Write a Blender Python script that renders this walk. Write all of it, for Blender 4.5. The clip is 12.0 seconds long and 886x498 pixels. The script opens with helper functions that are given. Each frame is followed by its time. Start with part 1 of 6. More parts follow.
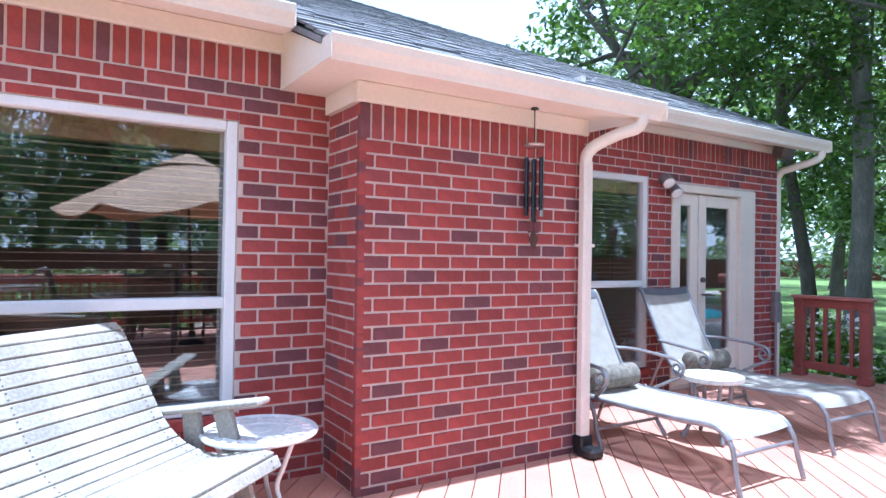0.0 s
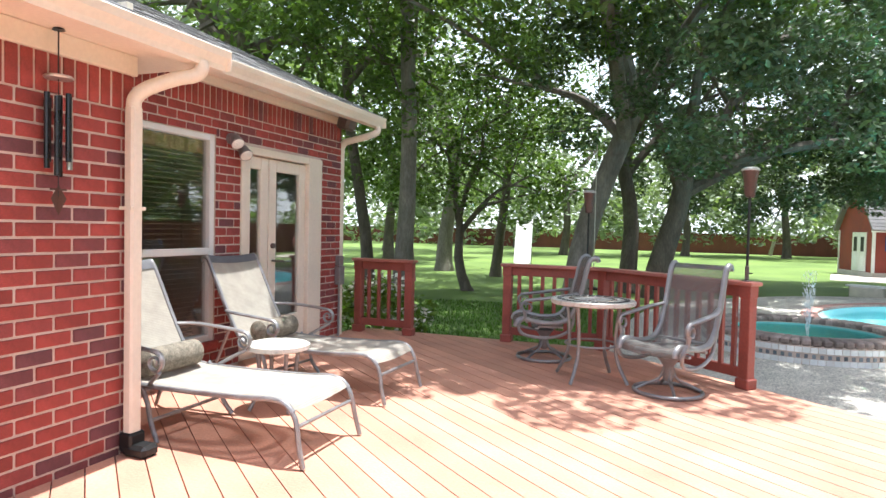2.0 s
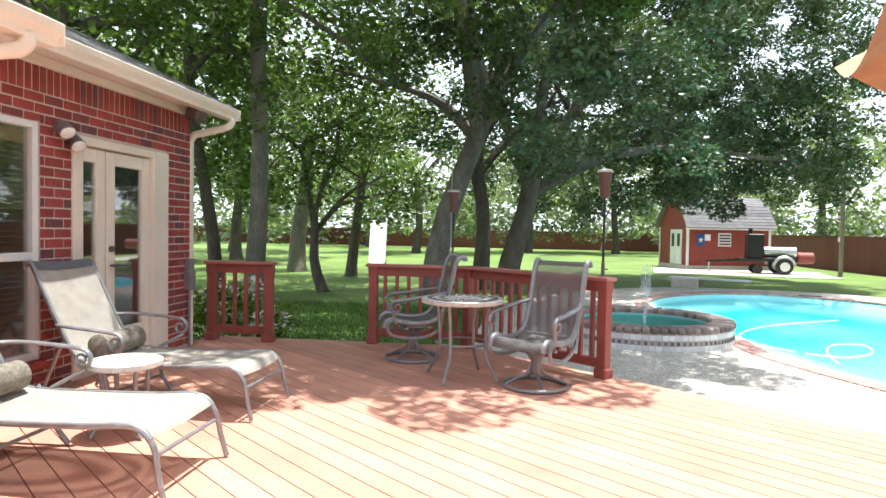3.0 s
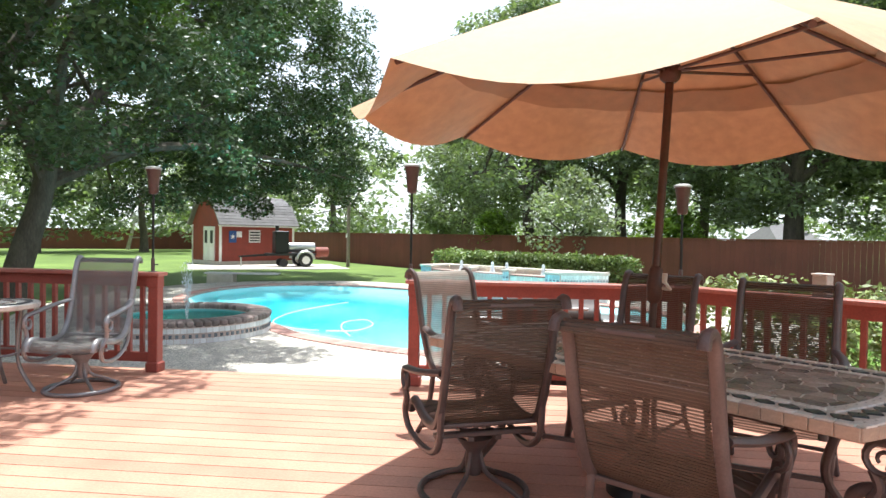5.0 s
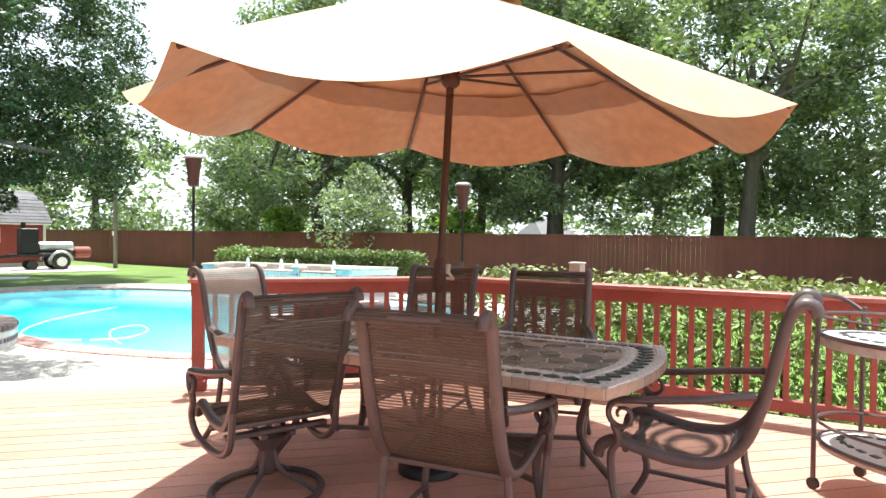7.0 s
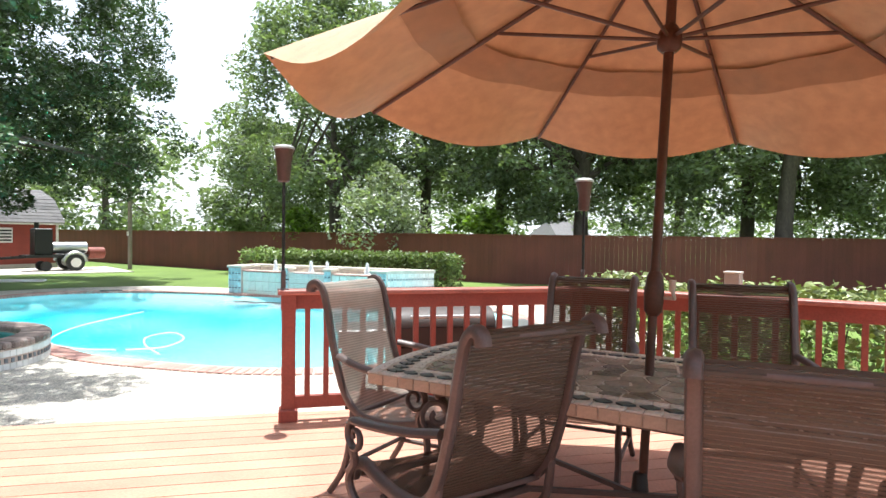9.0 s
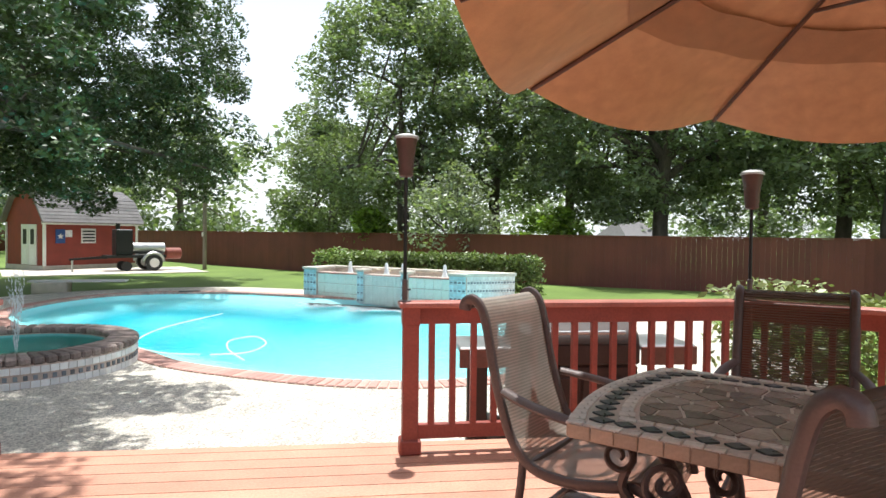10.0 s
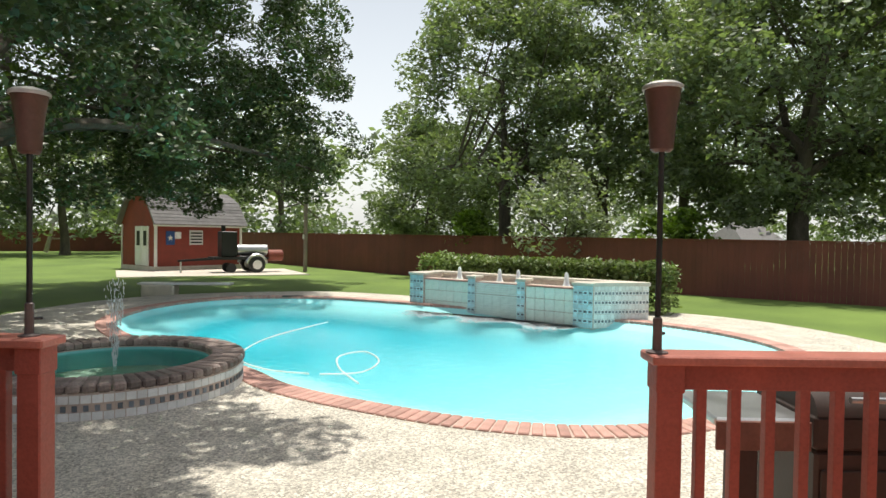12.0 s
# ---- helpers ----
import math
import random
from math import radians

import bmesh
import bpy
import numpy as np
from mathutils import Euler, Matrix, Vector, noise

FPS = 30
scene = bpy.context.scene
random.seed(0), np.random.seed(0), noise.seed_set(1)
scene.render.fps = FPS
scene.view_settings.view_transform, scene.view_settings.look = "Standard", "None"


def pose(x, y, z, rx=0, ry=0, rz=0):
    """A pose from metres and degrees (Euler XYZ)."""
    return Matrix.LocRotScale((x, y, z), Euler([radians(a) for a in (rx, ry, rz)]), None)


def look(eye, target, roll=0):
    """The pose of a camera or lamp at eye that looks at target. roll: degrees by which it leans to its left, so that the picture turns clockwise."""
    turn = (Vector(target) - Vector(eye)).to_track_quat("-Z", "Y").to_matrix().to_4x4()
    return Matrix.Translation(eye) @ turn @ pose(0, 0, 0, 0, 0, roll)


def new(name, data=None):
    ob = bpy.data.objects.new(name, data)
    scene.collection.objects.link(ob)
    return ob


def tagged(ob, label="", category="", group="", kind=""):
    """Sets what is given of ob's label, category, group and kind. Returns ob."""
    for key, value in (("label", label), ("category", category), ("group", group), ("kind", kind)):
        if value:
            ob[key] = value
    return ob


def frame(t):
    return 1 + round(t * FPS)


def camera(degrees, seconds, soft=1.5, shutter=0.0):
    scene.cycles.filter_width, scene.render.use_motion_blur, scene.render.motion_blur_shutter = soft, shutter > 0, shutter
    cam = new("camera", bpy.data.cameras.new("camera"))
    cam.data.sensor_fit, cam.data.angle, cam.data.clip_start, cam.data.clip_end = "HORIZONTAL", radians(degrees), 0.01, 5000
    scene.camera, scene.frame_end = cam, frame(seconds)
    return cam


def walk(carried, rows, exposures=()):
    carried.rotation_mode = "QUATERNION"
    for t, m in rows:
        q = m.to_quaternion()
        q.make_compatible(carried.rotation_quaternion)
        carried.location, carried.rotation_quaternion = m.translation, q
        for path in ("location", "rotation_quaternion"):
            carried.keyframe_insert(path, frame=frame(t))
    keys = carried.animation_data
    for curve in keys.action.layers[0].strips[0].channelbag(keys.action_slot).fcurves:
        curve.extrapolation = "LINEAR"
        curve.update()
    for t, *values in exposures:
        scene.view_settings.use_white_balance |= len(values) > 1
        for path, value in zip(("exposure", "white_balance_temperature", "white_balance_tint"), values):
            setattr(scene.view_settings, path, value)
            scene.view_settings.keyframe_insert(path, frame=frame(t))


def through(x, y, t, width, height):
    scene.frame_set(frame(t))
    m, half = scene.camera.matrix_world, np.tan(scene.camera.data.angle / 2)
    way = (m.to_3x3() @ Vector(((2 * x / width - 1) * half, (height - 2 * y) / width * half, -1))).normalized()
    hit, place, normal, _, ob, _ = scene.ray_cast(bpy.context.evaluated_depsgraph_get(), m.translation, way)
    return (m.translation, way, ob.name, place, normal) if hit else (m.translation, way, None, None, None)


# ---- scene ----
cam = camera(70.4, 12.0)
PATH = [
    (0, (3.114, -1.4, 1.311), (1.416, -0.343, 1.331), 0.9),
    (0.5, (3.158, -1.309, 1.327), (1.677, 0.034, 1.249), 1.2),
    (1, (3.158, -1.228, 1.324), (1.924, 0.344, 1.246), 1.2),
    (1.5, (3.069, -1.139, 1.322), (2.099, 0.608, 1.248), 1.2),
    (2, (2.937, -1.041, 1.32), (2.221, 0.826, 1.253), 1.3),
    (2.5, (2.844, -0.915, 1.322), (2.325, 1.015, 1.258), 1.1),
    (4.5, (2.475, -1.254, 1.326), (3.274, 0.579, 1.277), 1.1),
    (5, (2.465, -1.409, 1.309), (3.572, 0.256, 1.265), 1.0),
    (5.5, (2.473, -1.49, 1.31), (3.84, -0.031, 1.269), 1.0),
    (6, (2.428, -1.513, 1.277), (3.953, -0.219, 1.249), 1.3),
    (6.5, (2.424, -1.515, 1.297), (3.999, -0.284, 1.256), 0.8),
    (8.5, (2.381, -0.635, 1.294), (3.986, 0.558, 1.252), 0.7),
    (9, (2.469, -0.26, 1.315), (4.054, 0.96, 1.27), 0.7),
    (9.5, (2.553, 0.144, 1.305), (4.082, 1.433, 1.261), 0.7),
    (10, (2.642, 0.544, 1.326), (4.106, 1.906, 1.28), 0.7),
    (10.5, (2.766, 0.942, 1.322), (4.16, 2.375, 1.279), 0.9),
    (11, (2.876, 1.327, 1.327), (4.199, 2.827, 1.283), 0.8),
    (11.5, (3.006, 1.668, 1.341), (4.286, 3.204, 1.295), 0.7),
    (12, (3.16, 1.973, 1.345), (4.418, 3.528, 1.302), 0.9),
]
EXPOSURE = [(0.0, 0.95, 4500, 10), (0.5, 0.95, 5200, 10), (1.0, 0.95, 5500, 8), (2.5, 1.0, 5900, 8), (4.5, 0.66, 5900, 7), (5.5, 0.70, 5900, 7), (6.5, 0.98, 5900, 7), (8.5, 0.87, 5900, 7), (10.0, 0.34, 6050, 8), (12.0, -0.12, 6550, 7)]
walk(cam, [(t, look(eye, target, roll)) for t, eye, target, roll in PATH], EXPOSURE)

# ---- light ----
SUN_AZ, SUN_EL = radians(45), radians(80)
sun = new("sun", bpy.data.lights.new("sun", "SUN"))
sun.data.energy, sun.data.angle, sun.data.color = 5.0, radians(0.6), (1.0, 0.95, 0.87)
sun.matrix_world = look((60 * math.cos(SUN_EL) * math.sin(SUN_AZ), 60 * math.cos(SUN_EL) * math.cos(SUN_AZ), 60 * math.sin(SUN_EL)), (0, 0, 0))
world = bpy.data.worlds.new("sky")
scene.world = world
world.use_nodes = True
wn = world.node_tree.nodes
sky = wn.new("ShaderNodeTexSky")
sky.sky_type, sky.sun_disc = "NISHITA", False
sky.sun_elevation, sky.sun_rotation = SUN_EL, SUN_AZ
sky.air_density, sky.dust_density, sky.ozone_density = 1.2, 4.0, 1.0
wn["Background"].inputs["Strength"].default_value = 0.15
haze = wn.new("ShaderNodeMix")  # thin bright summer haze over the whole sky
haze.data_type = "RGBA"
haze.inputs[0].default_value, haze.inputs[7].default_value = 0.50, (6.1, 6.1, 6.1, 1)
height, thin = wn.new("ShaderNodeSeparateXYZ"), wn.new("ShaderNodeMapRange")  # the haze whitens towards the horizon
world.node_tree.links.new(wn.new("ShaderNodeTexCoord").outputs["Generated"], height.inputs[0])
thin.interpolation_type = "SMOOTHSTEP"
for k, v in enumerate((0.05, 0.75, 11.0, 2.8), 1):
    thin.inputs[k].default_value = v
world.node_tree.links.new(height.outputs["Z"], thin.inputs[0])
world.node_tree.links.new(thin.outputs[0], haze.inputs[7])
world.node_tree.links.new(sky.outputs[0], haze.inputs[6])
world.node_tree.links.new(haze.outputs[2], wn["Background"].inputs[0])


# ---- geometry helpers ----
class Geo:
    """Collects vertices and faces of one mesh."""

    def __init__(self, m=None):
        self.v, self.f, self.m = [], [], m

    def add(self, verts, faces):
        n = len(self.v)
        self.v += [tuple(self.m @ Vector(p)) if self.m else tuple(p) for p in verts]
        self.f += [tuple(i + n for i in face) for face in faces]
        return self

    def box(self, c, s, m=None, ch=0.0):
        hx, hy, hz = s[0] / 2, s[1] / 2, s[2] / 2
        ch = min(ch, hx * 0.9, hy * 0.9, hz * 0.9)
        if ch <= 0:
            vs = [(x, y, z) for x in (-hx, hx) for y in (-hy, hy) for z in (-hz, hz)]
            fs = [(0, 1, 3, 2), (4, 6, 7, 5), (0, 4, 5, 1), (2, 3, 7, 6), (0, 2, 6, 4), (1, 5, 7, 3)]
        else:
            vs, ix = [], {}
            for sx in (-1, 1):
                for sy in (-1, 1):
                    for sz in (-1, 1):
                        for a, p in enumerate(((hx, hy - ch, hz - ch), (hx - ch, hy, hz - ch), (hx - ch, hy - ch, hz))):
                            ix[sx, sy, sz, a] = len(vs)
                            vs.append((sx * p[0], sy * p[1], sz * p[2]))
            fs = []
            for s1 in (-1, 1):
                q = [(-1, -1), (1, -1), (1, 1), (-1, 1)]
                q = q if s1 > 0 else q[::-1]
                fs.append([ix[s1, a, b, 0] for a, b in q])
                fs.append([ix[a, s1, b, 1] for a, b in q[::-1]])
                fs.append([ix[a, b, s1, 2] for a, b in q])
                for s2 in (-1, 1):
                    fs.append([ix[s1, s2, -1, 0], ix[s1, s2, 1, 0], ix[s1, s2, 1, 1], ix[s1, s2, -1, 1]][:: s1 * s2 * -1])
                    fs.append([ix[s1, -1, s2, 0], ix[s1, 1, s2, 0], ix[s1, 1, s2, 2], ix[s1, -1, s2, 2]][:: s1 * s2])
                    fs.append([ix[-1, s1, s2, 1], ix[1, s1, s2, 1], ix[1, s1, s2, 2], ix[-1, s1, s2, 2]][:: s1 * s2 * -1])
                    for s3 in (-1, 1):
                        fs.append([ix[s1, s2, s3, a] for a in (0, 1, 2)][:: s1 * s2 * s3])
        t = Matrix.Translation(c) @ m if m else Matrix.Translation(c)
        return self.add([t @ Vector(p) for p in vs], fs)

    def span(self, x0, x1, y0, y1, z0, z1, ch=0.0):
        return self.box(((x0 + x1) / 2, (y0 + y1) / 2, (z0 + z1) / 2), (abs(x1 - x0), abs(y1 - y0), abs(z1 - z0)), None, ch)

    def bar(self, a, b, w, h, ch=0.0, up=(0, 0, 1)):
        """A straight bar from a to b, w wide and h high."""
        a, b = Vector(a), Vector(b)
        d = (b - a).normalized()
        side = d.cross(Vector(up))
        side = side.normalized() if side.length > 1e-5 else Vector((1, 0, 0))
        top = side.cross(d)
        m = Matrix((d, side, top)).transposed().to_4x4()
        return self.box((a + b) / 2, ((b - a).length, w, h), m, ch)

    def tube(self, pts, r, n=8, closed=False, flat=1.0):
        pts = [Vector(p) for p in pts]
        k = len(pts)
        rs = r if isinstance(r, (list, tuple)) else [r] * k
        vs, side = [], None
        for i, p in enumerate(pts):
            a = pts[(i - 1) % k] if (closed or i) else p
            b = pts[(i + 1) % k] if (closed or i < k - 1) else p
            d = (b - a).normalized()
            if side is None:
                side = d.orthogonal().normalized() if abs(d.z) > 0.9 else d.cross(Vector((0, 0, 1))).normalized()
            side = (side - d * side.dot(d)).normalized()
            up = side.cross(d)
            for j in range(n):
                w = 2 * math.pi * j / n
                vs.append(p + (side * math.cos(w) + up * math.sin(w) * flat) * rs[i])
        fs = []
        for i in range(k if closed else k - 1):
            for j in range(n):
                i2, j2 = (i + 1) % k, (j + 1) % n
                fs.append((i * n + j, i * n + j2, i2 * n + j2, i2 * n + j))
        if not closed:
            fs += [tuple(range(n))[::-1], tuple((k - 1) * n + j for j in range(n))]
        return self.add(vs, fs)

    def lathe(self, prof, c=(0, 0, 0), n=24):
        """prof: (radius, height) from the bottom to the top."""
        k = len(prof)
        vs = [(c[0] + r * math.cos(2 * math.pi * j / n), c[1] + r * math.sin(2 * math.pi * j / n), c[2] + z) for r, z in prof for j in range(n)]
        fs = [(i * n + j, i * n + (j + 1) % n, (i + 1) * n + (j + 1) % n, (i + 1) * n + j) for i in range(k - 1) for j in range(n)]
        fs += [tuple(range(n))[::-1], tuple((k - 1) * n + j for j in range(n))]
        return self.add(vs, fs)

    def sheet(self, fn, nu, nv, thick=0.0):
        """A surface fn(u, v) for u, v in 0..1, given thickness along z where thick is set."""
        vs = [Vector(fn(i / nu, j / nv)) for i in range(nu + 1) for j in range(nv + 1)]
        w = nv + 1
        fs = [(i * w + j, (i + 1) * w + j, (i + 1) * w + j + 1, i * w + j + 1) for i in range(nu) for j in range(nv)]
        if thick:
            n = len(vs)
            vs += [p - Vector((0, 0, thick)) for p in vs]
            fs += [tuple(q + n for q in f[::-1]) for f in fs]
            rim = [i * w for i in range(nu + 1)] + [nu * w + j for j in range(1, nv + 1)] + [i * w + nv for i in range(nu - 1, -1, -1)] + list(range(nv - 1, 0, -1))
            for a, b in zip(rim, rim[1:] + rim[:1]):
                fs.append((b, a, a + n, b + n))
        return self.add(vs, fs)

    def prism(self, poly, z0, z1):
        n = len(poly)
        vs = [(*p[:2], z0) for p in poly] + [(*p[:2], z1) for p in poly]
        fs = [tuple(range(n))[::-1], tuple(range(n, 2 * n))] + [(i, (i + 1) % n, n + (i + 1) % n, n + i) for i in range(n)]
        return self.add(vs, fs)

    def mesh(self, name, mat, smooth=False):
        me = bpy.data.meshes.new(name)
        me.from_pydata(self.v, [], self.f)
        me.materials.append(mat)
        if smooth:
            me.polygons.foreach_set("use_smooth", [True] * len(me.polygons))
            me.set_sharp_from_angle(angle=radians(45))
        me.update()
        return me


def part(name, geo, mat, parent=None, label="", smooth=False):
    ob = new(name, geo.mesh(name, mat, smooth) if isinstance(geo, Geo) else geo)
    if parent:
        ob.parent = parent
    return tagged(ob, label)


def thing(name, label, category, m=None, group="", kind=""):
    ob = new(name)
    ob.matrix_basis = m or Matrix()
    return tagged(ob, label, category, group, kind)


def structure(name, geo, mat, label, category, smooth=False):
    return tagged(part(name, geo, mat, None, "", smooth), label, category, "", "structure")


def smooth_path(pts, steps=6, closed=False):
    """Catmull-Rom through the points."""
    pts = [Vector(p) for p in pts]
    k, out = len(pts), []
    for i in range(k if closed else k - 1):
        p0, p1, p2, p3 = (pts[(i + j) % k] if closed else pts[min(max(i + j, 0), k - 1)] for j in (-1, 0, 1, 2))
        for s in range(steps):
            t = s / steps
            out.append(0.5 * (2 * p1 + (p2 - p0) * t + (2 * p0 - 5 * p1 + 4 * p2 - p3) * t * t + (3 * p1 - p0 - 3 * p2 + p3) * t ** 3))
    return out if closed else out + [pts[-1]]


def scroll(c, r, turns, start, plane, n=22, shrink=0.25):
    """A spiral from the radius r inwards round c in a plane of two unit vectors."""
    a, b = Vector(plane[0]), Vector(plane[1])
    out = []
    for i in range(n + 1):
        s = i / n
        w, q = start + s * turns * 2 * math.pi, r * (1 - (1 - shrink) * s)
        out.append(Vector(c) + a * q * math.cos(w) + b * q * math.sin(w))
    return out


# ---- materials ----
def material(name, color, rough=0.6, metal=0.0, vary=0.15, scale=8.0, fine=90.0, bump=0.15, by_object=0.0, spec=0.5, stretch=(1, 1, 1), tint=None, by_island=0.0):
    """A painted or natural surface: two scales of noise in colour, roughness and relief."""
    m = bpy.data.materials.new(name)
    m.use_nodes = True
    nt = m.node_tree
    n, l = nt.nodes, nt.links.new
    b = n["Principled BSDF"]
    b.inputs["Metallic"].default_value, b.inputs["Specular IOR Level"].default_value = metal, spec
    co = n.new("ShaderNodeTexCoord")
    mp = n.new("ShaderNodeMapping")
    mp.inputs["Scale"].default_value = stretch
    l(co.outputs["Object"], mp.inputs[0])
    big, small = n.new("ShaderNodeTexNoise"), n.new("ShaderNodeTexNoise")
    for t, s, d in ((big, scale, 5), (small, fine, 3)):
        t.inputs["Scale"].default_value, t.inputs["Detail"].default_value = s, d
        l(mp.outputs[0], t.inputs["Vector"])
    ramp = n.new("ShaderNodeMapRange")
    ramp.inputs[1].default_value, ramp.inputs[2].default_value = 0.3, 0.7
    ramp.inputs[3].default_value, ramp.inputs[4].default_value = 1 - vary, 1 + vary
    l(big.outputs[0], ramp.inputs[0])
    ramp2 = n.new("ShaderNodeMapRange")
    ramp2.inputs[1].default_value, ramp2.inputs[2].default_value = 0.3, 0.7
    ramp2.inputs[3].default_value, ramp2.inputs[4].default_value = 1 - vary * 0.7, 1 + vary * 0.7
    l(small.outputs[0], ramp2.inputs[0])
    mul = n.new("ShaderNodeMath")
    mul.operation = "MULTIPLY"
    l(ramp.outputs[0], mul.inputs[0])
    l(ramp2.outputs[0], mul.inputs[1])
    last = mul.outputs[0]
    for amount, node, socket in ((by_object, "ShaderNodeObjectInfo", "Random"), (by_island, "ShaderNodeNewGeometry", "Random Per Island")):
        if amount:
            info = n.new(node)
            mr = n.new("ShaderNodeMapRange")
            mr.inputs[3].default_value, mr.inputs[4].default_value = 1 - amount, 1 + amount
            l(info.outputs[socket], mr.inputs[0])
            mu = n.new("ShaderNodeMath")
            mu.operation = "MULTIPLY"
            l(last, mu.inputs[0])
            l(mr.outputs[0], mu.inputs[1])
            last = mu.outputs[0]
    base = n.new("ShaderNodeMix")
    base.data_type = "RGBA"
    base.inputs[6].default_value, base.inputs[7].default_value = (*color, 1), (*(tint or color), 1)
    if tint and (by_object or by_island):
        info = n.new("ShaderNodeObjectInfo") if by_object else n.new("ShaderNodeNewGeometry")
        cr = n.new("ShaderNodeMapRange")
        cr.inputs[1].default_value, cr.inputs[2].default_value = 0.62, 0.9
        l(info.outputs["Random" if by_object else "Random Per Island"], cr.inputs[0])
        l(cr.outputs[0], base.inputs[0])
    elif tint:
        l(big.outputs[0], base.inputs[0])
    sc = n.new("ShaderNodeVectorMath")
    sc.operation = "SCALE"
    l(base.outputs[2], sc.inputs[0])
    l(last, sc.inputs["Scale"])
    l(sc.outputs[0], b.inputs["Base Color"])
    rr = n.new("ShaderNodeMapRange")
    rr.inputs[3].default_value, rr.inputs[4].default_value = max(0.02, rough - 0.12), min(1, rough + 0.12)
    l(big.outputs[0], rr.inputs[0])
    l(rr.outputs[0], b.inputs["Roughness"])
    if bump:
        bp = n.new("ShaderNodeBump")
        bp.inputs["Strength"].default_value, bp.inputs["Distance"].default_value = bump, 0.01
        l(small.outputs[0], bp.inputs["Height"])
        l(bp.outputs[0], b.inputs["Normal"])
    return m


def foliage(name, color, light=0.35):
    """Leaves: a glossy front and light that passes through."""
    m = material(name, color, 0.44, 0, 0.2, 0.35, 6.0, 0.0, 0.0, 0.5, by_island=0.45)
    nt = m.node_tree
    n, l = nt.nodes, nt.links.new
    b = n["Principled BSDF"]
    tr = n.new("ShaderNodeBsdfTranslucent")
    tint = n.new("ShaderNodeMix")
    tint.data_type, tint.blend_type = "RGBA", "MULTIPLY"
    tint.inputs[0].default_value, tint.inputs[7].default_value = 1.0, (1.25, 1.45, 0.5, 1)
    src = b.inputs["Base Color"].links[0].from_socket
    l(src, tint.inputs[6])
    l(tint.outputs[2], tr.inputs[0])
    mix = n.new("ShaderNodeMixShader")
    mix.inputs[0].default_value = light
    l(b.outputs[0], mix.inputs[1])
    l(tr.outputs[0], mix.inputs[2])
    l(mix.outputs[0], n["Material Output"].inputs[0])
    return m


def mesh_cloth(name, color, gaps, cell=160.0, through=0.0, glow=None):
    """Woven sling: opaque threads with small holes; through: light that passes the threads."""
    m = material(name, color, 0.65, 0, 0.12, 12, 300, 0.3)
    nt = m.node_tree
    n, l = nt.nodes, nt.links.new
    b = n["Principled BSDF"]
    co = n.new("ShaderNodeTexCoord")
    wv = n.new("ShaderNodeTexWave")
    wv.wave_type, wv.bands_direction = "BANDS", "Z"
    wv.inputs["Scale"].default_value = cell / 10
    l(co.outputs["Object"], wv.inputs[0])
    mr = n.new("ShaderNodeMapRange")
    mr.inputs[3].default_value, mr.inputs[4].default_value = gaps * 0.2, gaps * 1.9
    l(wv.outputs[1], mr.inputs[0])
    hole = n.new("ShaderNodeBsdfTransparent")
    mix = n.new("ShaderNodeMixShader")
    l(mr.outputs[0], mix.inputs[0])
    shader = b.outputs[0]
    if through:
        tr = n.new("ShaderNodeBsdfTranslucent")
        tr.inputs[0].default_value = (*(glow or color), 1)
        mx = n.new("ShaderNodeMixShader")
        mx.inputs[0].default_value = through
        l(shader, mx.inputs[1])
        l(tr.outputs[0], mx.inputs[2])
        shader = mx.outputs[0]
    l(shader, mix.inputs[1])
    l(hole.outputs[0], mix.inputs[2])
    l(mix.outputs[0], n["Material Output"].inputs[0])
    return m


